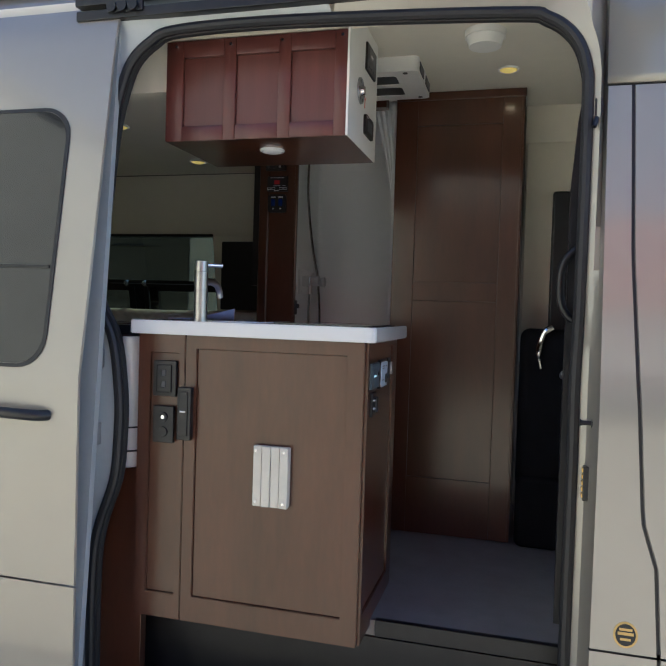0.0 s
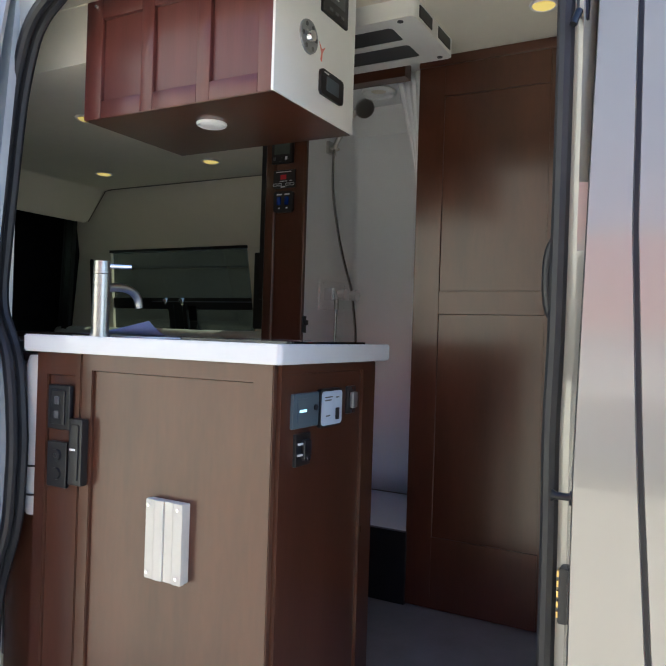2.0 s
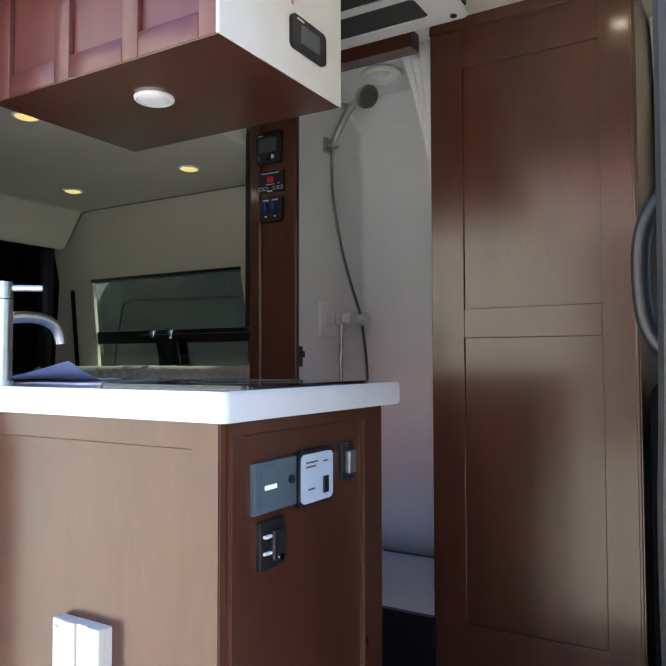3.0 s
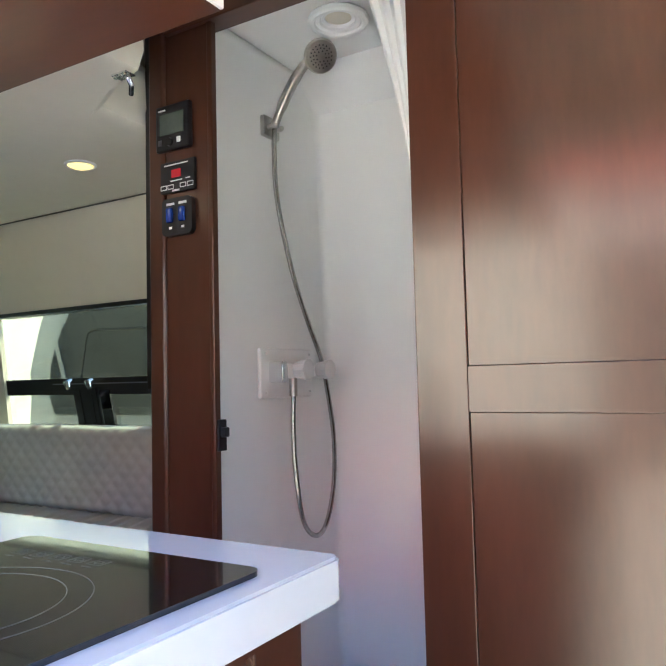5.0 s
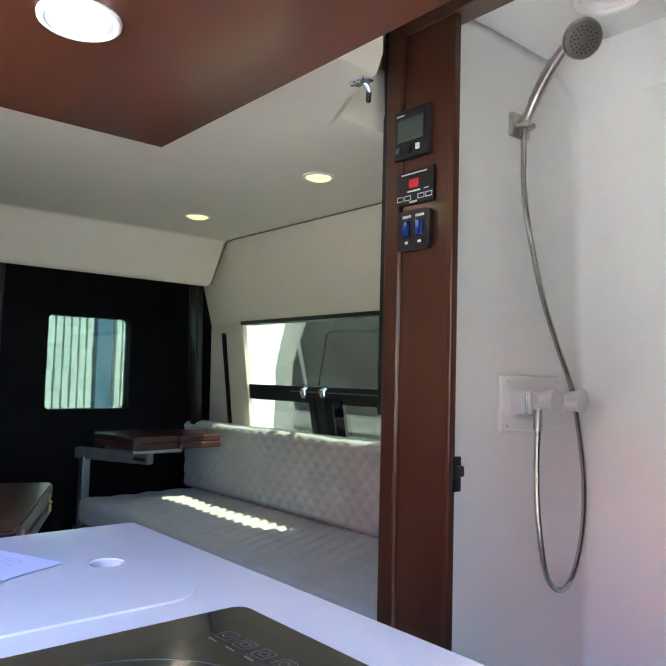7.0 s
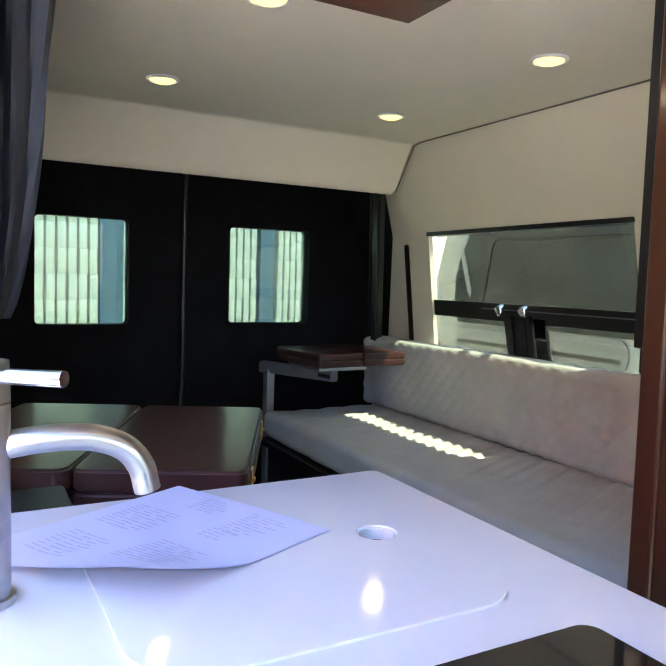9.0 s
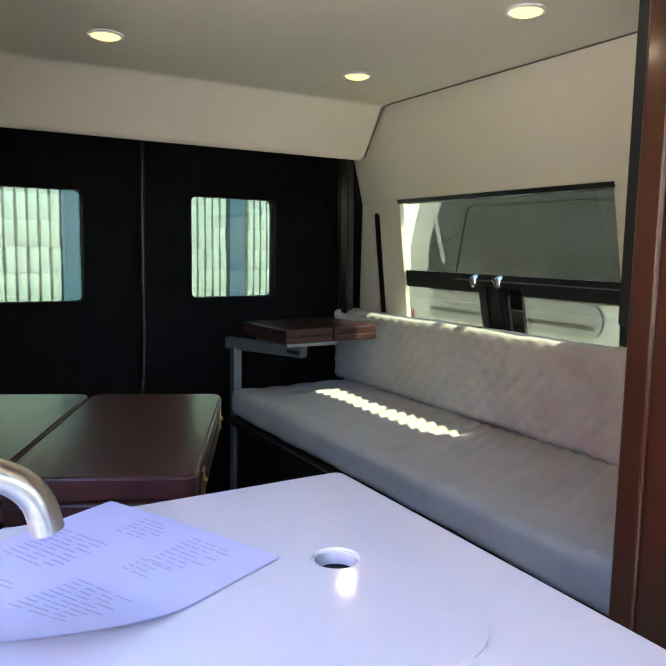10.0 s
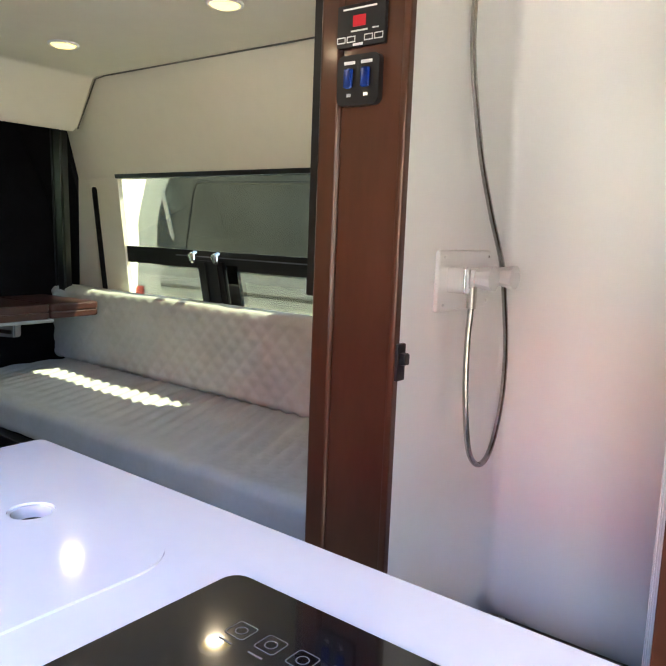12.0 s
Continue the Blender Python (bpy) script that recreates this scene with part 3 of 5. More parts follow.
VENT_PLASTIC = mat("aged_white_plastic", (0.64, 0.61, 0.53), 0.45, var=0.05, scale=12)
vent = thing("ribbed_vent", (-0.44, 2.01, 1.17), "white ribbed plastic vent plate on the cabinet door", "vent")
part("backing", boxed(-0.495, -0.386, 2.008, 2.022, 1.087, 1.262, 0.002), VENT_PLASTIC, vent)
for k in range(4):
    x = -0.495 + 0.0135 + k * 0.0275
    part("rib", boxed(x - 0.0132, x + 0.0132, 1.997 - 0.003 * (k % 2), 2.010, 1.085, 1.264, 0.003), VENT_PLASTIC, vent)
screws("screw", [(-0.484, 1.995, 1.25), (-0.398, 1.993, 1.25), (-0.484, 1.995, 1.10), (-0.398, 1.993, 1.10)], vent, "y", 0.004)

for ob in scene.objects:
    if ob.name.startswith("ribbed_vent"):
        ob.location += Vector((-0.004, 0.02, -0.002))
    if ob.name.startswith(("wall_socket", "usb_socket", "door_pull")):
        ob.location += Vector((-0.018, 0.02, 0.0))

ctl = thing("battery_monitor", (-0.14, 2.137, 1.483), "slate grey control panel with a small display", "control panel")
part("case", boxed(-0.15, -0.138, 2.083, 2.193, 1.445, 1.521, 0.003), SLATE, ctl)
part("screen", boxed(-0.1382, -0.1365, 2.098, 2.15, 1.458, 1.51), SLATE, ctl)
part("readout", boxed(-0.1368, -0.1362, 2.106, 2.136, 1.480, 1.486), glow("pale_readout", (0.55, 0.85, 0.9), 0.5), ctl)
bm = bmesh.new()
disc(bm, (-0.138, 2.176, 1.487), 0.007, 0.003, "x", 16)
part("button", bm, BLACK, ctl)
ctl = thing("inverter_switch_panel", (-0.14, 2.247, 1.48), "pale blue switch panel in a black frame", "control panel")
bm = bmesh.new()
plate(bm, round_rect(2.194, 2.301, 1.436, 1.526, 0.012), -0.15, -0.136, "yzx")
part("frame", bm, BLACK, ctl)
bm = bmesh.new()
plate(bm, round_rect(2.200, 2.295, 1.442, 1.520, 0.01), -0.1362, -0.1335, "yzx")
part("face", bm, LIGHT_BLUE, ctl)
part("rocker", boxed(-0.134, -0.130, 2.262, 2.278, 1.452, 1.480, 0.002), BLACK, ctl)
bm = bmesh.new()
for y, z, w in ((2.212, 1.505, 0.035), (2.212, 1.498, 0.03), (2.264, 1.503, 0.016), (2.218, 1.462, 0.02)):
    box(bm, -0.1336, -0.1332, y, y + w, z, z + 0.003)
tagged(part("lettering", bm, DIM, ctl), kind="stuff")
ctl = thing("rocker_switch", (-0.14, 2.355, 1.492), "black rocker switch on a metal plate", "switch")
part("plate", boxed(-0.15, -0.139, 2.335, 2.38, 1.458, 1.526, 0.003), BLACK, ctl)
part("rocker", boxed(-0.14, -0.128, 2.345, 2.37, 1.472, 1.512, 0.004), STEEL, ctl)
screws("screw", [(-0.139, 2.357, 1.520), (-0.139, 2.357, 1.464)], ctl, "x", 0.0035)
ctl = thing("cabinet_lock", (-0.14, 2.13, 1.398), "black cabinet socket with bright pins", "socket")
part("plate", boxed(-0.15, -0.138, 2.098, 2.161, 1.362, 1.434, 0.003), BLACK, ctl)
part("body", boxed(-0.14, -0.128, 2.12, 2.15, 1.375, 1.42, 0.004), BLACK, ctl)
for z in (1.412, 1.388):
    part("pin", boxed(-0.138, -0.133, 2.104, 2.122, z - 0.002, z + 0.002), PRINT, ctl)
screws("screw", [(-0.128, 2.135, 1.38)], ctl, "x", 0.005)

for ob in scene.objects:
    if ob.name.startswith(("battery_monitor", "inverter_switch_panel", "rocker_switch", "cabinet_lock")):
        ob.location += Vector((-0.029, 0.016, -0.009))

# ---- overhead cabinet ----
OX0, OX1, OY0, OY1, OZ0, OZ1 = -0.884, -0.279, 2.148, 2.540, 2.193, 2.508
oh = thing("overhead_cabinet", (-0.59, 2.35, OZ0), "wooden overhead cabinet with three sunk panels, a red reflection put into its front's colour", "cabinet")
part("body", boxed(OX0 + 0.004, OX1 - 0.004, OY0 + 0.012, OY1, OZ0 + 0.004, TOP - 0.002, 0.003), WOOD, oh)
bm = bmesh.new()
cols = ((-0.825, -0.685), (-0.644, -0.503), (-0.463, -0.323))
edges_x = [OX0, *[c for p in cols for c in p], OX1 - 0.004]
for k in range(0, 8, 2):
    box(bm, edges_x[k], edges_x[k + 1], OY0, OY0 + 0.014, OZ0, OZ1, 0.002)
for a, b in cols:
    box(bm, a, b, OY0, OY0 + 0.014, OZ0, 2.238, 0.002)
    box(bm, a, b, OY0, OY0 + 0.014, 2.455, OZ1, 0.002)
front = part("front_frame", bm, RED_LIT_WOOD, oh)
for a, b in cols:
    part("panel", boxed(a + 0.001, b - 0.001, OY0 + 0.0105, OY0 + 0.0135, 2.239, 2.454, 0.001), RED_LIT_WOOD, front)
part("underside", boxed(OX0 + 0.002, OX1 - 0.002, OY0 + 0.002, OY1, OZ0 - 0.002, OZ0 + 0.006, 0.002), WOOD_H, oh)
part("end_panel", boxed(OX1 - 0.006, OX1 + 0.002, OY0 - 0.001, OY1, OZ0 - 0.001, TOP - 0.003, 0.002), WHITE, oh, "white end panel")
for x, z in ((-0.847, 2.490), (-0.661, 2.487), (-0.491, 2.488), (-0.300, 2.490)):
    bm = bmesh.new()
    disc(bm, (x, OY0 + 0.001, z), 0.006, -0.007, "y", 14, 0.004)
    part("snap", bm, POLISHED, oh, "bright curtain snap")
setting("trim_5", boxed(-1.0, 0.30, 2.152, 2.165, OZ1 + 0.004, TOP, 0.002), CREAM, "cream header above the door opening")
puck = downlight(-0.571, 2.297, OZ0 - 0.002, lit=False)
puck.scale = (1.0, 1.0, 1.2)

ctl = thing("thermostat", (OX1, 2.41, 2.5), "black control panel with a display on the overhead cabinet", "control panel", "overhead controls")
part("case", boxed(OX1, OX1 + 0.010, 2.347, 2.483, 2.455, 2.545, 0.004), BLACK, ctl)
part("screen", boxed(OX1 + 0.009, OX1 + 0.0112, 2.37, 2.46, 2.495, 2.535), DIM, ctl)
part("label_bar", boxed(OX1 + 0.009, OX1 + 0.0115, 2.395, 2.425, 2.507, 2.516), PRINT, ctl)
for y in (2.385, 2.415, 2.445):
    part("button", boxed(OX1 + 0.009, OX1 + 0.0125, y - 0.009, y + 0.009, 2.468, 2.476, 0.001), DIM, ctl)
ctl = thing("round_gauge", (OX1, 2.29, 2.365), "round steel gauge dial on the overhead cabinet", "gauge", "overhead controls")
bm = bmesh.new()
disc(bm, (OX1, 2.291, 2.367), 0.042, 0.007, "x", 32, 0.040)
part("dial", bm, STEEL, ctl)
bm = bmesh.new()
disc(bm, (OX1 + 0.006, 2.291, 2.367), 0.016, 0.012, "x", 20, 0.013)
part("knob", bm, POLISHED, ctl)
for k in range(6):
    a = k * math.pi / 3
    bm = bmesh.new()
    disc(bm, (OX1 + 0.006, 2.291 + 0.03 * math.cos(a), 2.367 + 0.03 * math.sin(a)), 0.006, 0.002, "x", 10)
    part("mark", bm, DIM, ctl)
ctl = thing("red_arrow_sticker", (OX1, 2.36, 2.352), "small pale red arrow sticker beside the gauge", "sticker")
bm = bmesh.new()
plate(bm, [(2.345, 2.376), (2.356, 2.352), (2.353, 2.332), (2.360, 2.330), (2.362, 2.352), (2.376, 2.372), (2.360, 2.362)], OX1 + 0.002, OX1 + 0.003, "yzx")
part("arrow", bm, mat("pale_red", (0.75, 0.25, 0.2), 0.5, var=0.05), ctl)
ctl = thing("tank_monitor", (OX1, 2.41, 2.28), "black rounded monitor panel on the overhead cabinet", "control panel", "overhead controls")
bm = bmesh.new()
plate(bm, round_rect(2.347, 2.467, 2.247, 2.312, 0.012), OX1, OX1 + 0.010, "yzx")
part("case", bm, BLACK, ctl)
part("screen", boxed(OX1 + 0.009, OX1 + 0.0112, 2.375, 2.44, 2.262, 2.298, 0.001), SLATE, ctl)
part("label_bar", boxed(OX1 + 0.009, OX1 + 0.0112, 2.362, 2.385, 2.303, 2.306), PRINT, ctl)

# ---- air conditioner ----
ac = thing("air_conditioner", (-0.35, 2.8, TOP), "white ceiling air conditioner with black louvres", "air conditioner")
AX0, AX1, AY0, AY1, AZ0 = -0.66, -0.152, 2.65, 2.985, 2.545
bm = bmesh.new()
plate(bm, round_rect(AX0, AX1, AY0, AY1, 0.02), AZ0 + 0.008, TOP, "xyz")
part("housing", bm, WHITE, ac)
bm = bmesh.new()
plate(bm, round_rect(AX0, AX1, AY0, AY1, 0.02), AZ0, AZ0 + 0.0085, "xyz", [round_rect(AX0 + 0.06, AX1 - 0.09, y0, y1, 0.015) for y0, y1 in ((2.70, 2.80), (2.83, 2.935))])
part("grille_frame", bm, WHITE, ac)
for y0, y1 in ((2.70, 2.80), (2.83, 2.935)):
    part("louvre", boxed(AX0 + 0.058, AX1 - 0.088, y0 - 0.003, y1 + 0.003, AZ0 + 0.004, AZ0 + 0.009), BLACK, ac, "black louvre")
for y0, y1 in ((2.69, 2.79), (2.845, 2.95)):
    part("side_vent", boxed(AX1 - 0.004, AX1 + 0.003, y0, y1, AZ0 + 0.012, TOP - 0.008, 0.002), BLACK, ac, "black side vent")
for x, y in ((AX1 - 0.05, 2.672), (AX1 - 0.035, 2.96), (AX0 + 0.05, 2.672)):
    bm = bmesh.new()
    disc(bm, (x, y, AZ0 + 0.001), 0.009, -0.003, "z", 14)
    part("screw_cap", bm, BLACK, ac)
smoke = thing("smoke_alarm", (0.095, 2.48, TOP), "round white smoke alarm on the ceiling", "smoke alarm")
bm = bmesh.new()
disc(bm, (0.095, 2.48, TOP), 0.068, -0.022, "z", 36, 0.066)
part("base", bm, WHITE, smoke)
bm = bmesh.new()
disc(bm, (0.095, 2.48, TOP - 0.021), 0.063, -0.030, "z", 36, 0.052)
part("cover", bm, WHITE, smoke)

# ---- control column ----
col = thing("control_column", (-0.79, 3.06, FLOOR), "tall dark stained wooden column with control panels", "column")
part("post", boxed(-0.836, -0.709, 3.020, 3.036, FLOOR, TOP - 0.001, 0.003), WOOD, col)
part("stile", boxed(-0.881, -0.835, 3.012, 3.038, FLOOR, TOP - 0.002, 0.008, 3), WOOD, col)
part("edge_trim", boxed(-0.717, -0.703, 3.016, 3.034, FLOOR, TOP - 0.002, 0.004), WOOD, col)
part("back_strip", boxed(-0.918, -0.8815, 3.040, 3.056, 1.765, TOP - 0.002, 0.003), BLACK, col, "black edge strip")
bx = thing("wall_screen", (-1.12, 3.6, 1.66), "flat black panel on the side wall behind the column", "panel")
part("case", boxed(-1.33, -0.93, 3.585, 3.61, 1.655, 2.02, 0.006), BLACK, bx)
setting("trim_6", boxed(-0.83, -0.315, 3.008, 3.064, 2.53, TOP, 0.003), WOOD_H, "dark wooden header above the shower")
CZF = 3.020
ctl = thing("solar_controller", (-0.80, CZF, 2.32), "black solar controller with a grey display", "control panel", "column controls")
part("case", boxed(-0.852, -0.757, CZF - 0.014, CZF, 2.273, 2.373, 0.004), BLACK, ctl)
part("screen", boxed(-0.838, -0.771, CZF - 0.0155, CZF - 0.013, 2.307, 2.352), LCD, ctl)
part("label_bar", boxed(-0.842, -0.822, CZF - 0.0155, CZF - 0.013, 2.360, 2.363), PRINT, ctl)
bm = bmesh.new()
disc(bm, (-0.810, CZF - 0.013, 2.290), 0.009, -0.006, "y", 16)
part("knob", bm, BLACK, ctl)
for x in (-0.838, -0.785):
    part("button", boxed(x - 0.005, x + 0.005, CZF - 0.016, CZF - 0.013, 2.286, 2.298, 0.001), PRINT if x > -0.8 else DIM, ctl)
ctl = thing("tank_gauge", (-0.798, CZF, 2.215), "black gauge panel with a lit red display", "control panel", "column controls")
part("case", boxed(-0.846, -0.748, CZF - 0.008, CZF, 2.182, 2.250, 0.002), BLACK, ctl)
part("display", boxed(-0.811, -0.786, CZF - 0.0095, CZF - 0.0075, 2.214, 2.231), RED_LED, ctl, "red display")
bm = bmesh.new()
box(bm, -0.832, -0.765, CZF - 0.0088, CZF - 0.0078, 2.241, 2.2435)
box(bm, -0.815, -0.782, CZF - 0.0088, CZF - 0.0078, 2.206, 2.2085)
box(bm, -0.772, -0.760, CZF - 0.0088, CZF - 0.0078, 2.207, 2.209)
for x in (-0.843, -0.823, -0.788, -0.768):
    box(bm, x, x + 0.017, CZF - 0.0088, CZF - 0.0078, 2.190, 2.1915)
    box(bm, x, x + 0.017, CZF - 0.0088, CZF - 0.0078, 2.1985, 2.20)
    box(bm, x, x + 0.0012, CZF - 0.0088, CZF - 0.0078, 2.190, 2.20)
    box(bm, x + 0.0158, x + 0.017, CZF - 0.0088, CZF - 0.0078, 2.190, 2.20)
box(bm, -0.810, -0.790, CZF - 0.0088, CZF - 0.0078, 2.184, 2.188)
tagged(part("lettering", bm, PRINT, ctl, "white lettering"), kind="stuff")
ctl = thing("double_switch", (-0.80, CZF, 2.13), "black switch plate with two blue rocker switches", "switch", "column controls")
bm = bmesh.new()
plate(bm, round_rect(-0.837, -0.753, 2.089, 2.169, 0.012), CZF - 0.012, CZF, "xzy")
part("plate", bm, BLACK, ctl)
for x in (-0.812, -0.778):
    rk = part("rocker", boxed(x - 0.009, x + 0.009, CZF - 0.019, CZF - 0.011, 2.116, 2.148, 0.004), BLUE, ctl, "blue rocker")
    part("label_bar", boxed(x - 0.011, x + 0.011, CZF - 0.0128, CZF - 0.0115, 2.154, 2.159), PRINT, ctl)
    part("mark", boxed(x - 0.004, x + 0.004, CZF - 0.0128, CZF - 0.0115, 2.103, 2.108), PRINT, ctl)
ctl = thing("shower_catch", (-0.685, 3.05, 1.67), "small black door catch on the column edge", "catch")
part("plate", boxed(-0.706, -0.698, 3.02, 3.045, 1.640, 1.703, 0.002), BLACK, ctl)
part("hook", boxed(-0.699, -0.686, 3.024, 3.040, 1.668, 1.688, 0.003), BLACK, ctl)
hng = thing("panel_hinge", (-0.765, 2.85, LOW), "small chrome hinge on the dropped ceiling panel", "hinge")
part("leaf", boxed(-0.790, -0.752, 2.836, 2.862, LOW - 0.003, LOW, 0.001), POLISHED, hng)
bm = bmesh.new()
tube(bm, [(-0.768, 2.858, LOW - 0.002), (-0.768, 2.866, LOW - 0.014), (-0.786, 2.882, LOW - 0.022)], 0.005)
part("pin", bm, POLISHED, hng)
for x in (-0.784, -0.771, -0.758):
    bm = bmesh.new()
    disc(bm, (x, 2.842, LOW - 0.003), 0.004, -0.004, "z", 10)
    part("screw", bm, POLISHED, hng)

for ob in scene.objects:
    if ob.name.startswith(("control_column", "solar_controller", "tank_gauge", "double_switch", "shower_catch", "trim_6")):
        ob.location += Vector((-0.027, 0.032, 0.004))

# ---- shower ----
sh = thing("shower_cubicle", (-0.5, 3.35, 0.97), "moulded white plastic shower cubicle", "shower")
bm = bmesh.new()
SX0, SX1, SY1, SZ0, SZ1 = -0.788, -0.302, 3.546, 0.97, 2.585
line = [(SX0, 3.070), (SX0, 3.14), (SX0, 3.24), (SX0, 3.34), (SX0, 3.44)]
line += [(SX0 + 0.02 - 0.02 * math.cos(radians(a)), SY1 - 0.02 + 0.02 * math.sin(radians(a))) for a in range(0, 91, 15)]
line += [(SX0 + 0.02 + k * 0.115, SY1) for k in range(1, 5)]
levels = [SZ0 + k * (2.44 - SZ0) / 14 for k in range(15)] + [2.47, 2.50, 2.53, 2.56, SZ1]
cols_v = [[bm.verts.new((x, y + (0.05 * (2.585 - z) - 1.4 * max(0, z - 2.51)) * (y - 3.070) / (SY1 - 3.070), z)) for z in levels] for x, y in line]
for a, b in zip(cols_v, cols_v[1:]):
    for k in range(len(levels) - 1):
        bm.faces.new((a[k], b[k], b[k + 1], a[k + 1]))
walls = part("wall_liner", bm, SHOWER, sh)
s = walls.modifiers.new("thickness", "SOLIDIFY")
s.thickness, s.offset = 0.004, 0
part("roof_liner", boxed(SX0 - 0.004, SX1, 3.066, SY1 + 0.02, SZ1, SZ1 + 0.012), SHOWER, sh)
part("tray", boxed(SX0 - 0.004, SX1, 3.09, SY1 + 0.06, 0.90, SZ0, 0.004), SHOWER, sh)
part("front_sill", boxed(-0.70, -0.30, 3.07, 3.09, FLOOR, SZ0, 0.003), BLACK, sh, "black sill")
bm = bmesh.new()
VC = (-0.545, 3.262)
for k in range(3):
    tube(bm, [(VC[0] + (0.060 - 0.012 * k) * math.cos(a), VC[1] + (0.060 - 0.012 * k) * math.sin(a), SZ1 - 0.006 * (2 - k)) for a in [2 * math.pi * j / 32 for j in range(33)]], 0.009, 8)
part("vent_ring", bm, SHOWER, sh)
bm = bmesh.new()
disc(bm, (VC[0], VC[1], SZ1 - 0.001), 0.04, -0.004, "z", 28)
part("vent_cover", bm, CREAM, sh, "round roof vent")

shw = thing("hand_shower", (-0.75, 3.30, 2.38), "brushed nickel hand shower on a wall bracket with a long hose", "shower head")
bm = bmesh.new()
tube(bm, smooth_line([(-0.735, 3.282, 2.385), (-0.718, 3.283, 2.42), (-0.688, 3.287, 2.475), (-0.655, 3.294, 2.520), (-0.632, 3.302, 2.540)], 4), [0.010] * 5 + [0.0125] * 6 + [0.0115] * 4 + [0.014] * 2, 14)
part("handle", bm, CHROME, shw)
bm = bmesh.new()
tmp = bmesh.new()
disc(tmp, (0, 0, 0), 0.036, 0.016, "z", 32, 0.041)
disc(tmp, (0, 0, 0.016), 0.041, 0.006, "z", 32, 0.037)
head_pose = Matrix.Translation((-0.622, 3.312, 2.548)) @ Vector((0, 0, 1)).rotation_difference(Vector((0.62, -0.52, -0.55))).to_matrix().to_4x4()
bmesh.ops.transform(tmp, matrix=head_pose, verts=tmp.verts[:])
head = part("head", tmp, CHROME, shw)
bm = bmesh.new()
disc(bm, (0, 0, 0.0215), 0.031, 0.002, "z", 28)
bmesh.ops.transform(bm, matrix=head_pose, verts=bm.verts[:])
part("face", bm, CHROME, head)
bm = bmesh.new()
for rr, n in ((0.012, 8), (0.019, 14), (0.026, 18)):
    for k in range(n):
        disc(bm, (rr * math.cos(2 * math.pi * k / n), rr * math.sin(2 * math.pi * k / n), 0.023), 0.0019, 0.0014, "z", 6)
bmesh.ops.transform(bm, matrix=head_pose, verts=bm.verts[:])
tagged(part("nozzles", bm, DIM, head), kind="stuff")
part("bracket", boxed(-0.761, -0.746, 3.258, 3.322, 2.364, 2.414, 0.003), CHROME, shw)
bm = bmesh.new()
tube(bm, [(-0.735 + 0.016 * math.cos(a), 3.287 + 0.016 * math.sin(a), 2.385) for a in [math.pi * (0.2 + 1.6 * k / 14) for k in range(15)]], 0.006, 8)
part("clip", bm, CHROME, shw)
bm = bmesh.new()
hose = smooth_line([(-0.735, 3.285, 2.385), (-0.738, 3.285, 2.33), (-0.742, 3.30, 2.21), (-0.742, 3.355, 2.05), (-0.742, 3.42, 1.93), (-0.735, 3.472, 1.83), (-0.735, 3.500, 1.75), (-0.735, 3.528, 1.62), (-0.735, 3.522, 1.50), (-0.735, 3.482, 1.405), (-0.735, 3.428, 1.384), (-0.735, 3.375, 1.43), (-0.735, 3.345, 1.55), (-0.735, 3.338, 1.66), (-0.732, 3.338, 1.745)], 7)
tube(bm, hose, 0.0062, 10)
part("hose", bm, HOSE, shw, "flexible metal hose")
vlv = thing("shower_mixer", (-0.755, 3.33, 1.80), "white shower mixer plate with clear knobs and a chrome end", "shower tap")
part("plate", boxed(-0.760, -0.748, 3.229, 3.450, 1.738, 1.858, 0.006), SHOWER, vlv)
part("body", boxed(-0.750, -0.722, 3.280, 3.465, 1.785, 1.822, 0.008), SHOWER, vlv)
part("end_cap", boxed(-0.750, -0.708, 3.260, 3.284, 1.776, 1.826, 0.005), POLISHED, vlv, "chrome end")
for y in (3.338, 3.438):
    bm = bmesh.new()
    disc(bm, (-0.72, y, 1.805), 0.020, 0.034, "x", 10, 0.026)
    part("knob", bm, CLEAR, vlv, "clear plastic knob")
bm = bmesh.new()
disc(bm, (-0.732, 3.338, 1.742), 0.010, 0.045, "z", 14)
part("hose_nut", bm, CHROME, vlv)
screws("screw", [(-0.748, 3.248, 1.845), (-0.748, 3.434, 1.845), (-0.748, 3.248, 1.752), (-0.748, 3.434, 1.752)], vlv, "x", 0.003)

for ob in scene.objects:
    if ob.name.startswith(("hand_shower", "shower_mixer")):
        ob.location += Vector((-0.028, 0.034, 0.009 if ob.name.startswith("hand") else 0.002))

cu = thing("shower_curtain", (-0.33, 3.16, 2.58), "thin white shower curtain gathered at the wardrobe side", "curtain")
bm = bmesh.new()
rows = []
for k in range(25):
    h = k / 24
    z = 2.583 - 1.45 * h
    wide = 0.016 + 0.10 * max(0, 1 - h * 3.2) ** 1.3
    rows.append([bm.verts.new((-0.310 - wide * u / 28, 3.13 + 0.005 * math.sin(u * 0.9 + 0.6 * math.sin(h * 5)) + 0.02 * (u / 28), z)) for u in range(29)])
for a, b in zip(rows, rows[1:]):
    for u in range(28):
        bm.faces.new((a[u], a[u + 1], b[u + 1], b[u]))
ob = part("cloth", bm, SHOWER, cu)
s_ = ob.modifiers.new("thickness", "SOLIDIFY")
s_.thickness = 0.0015

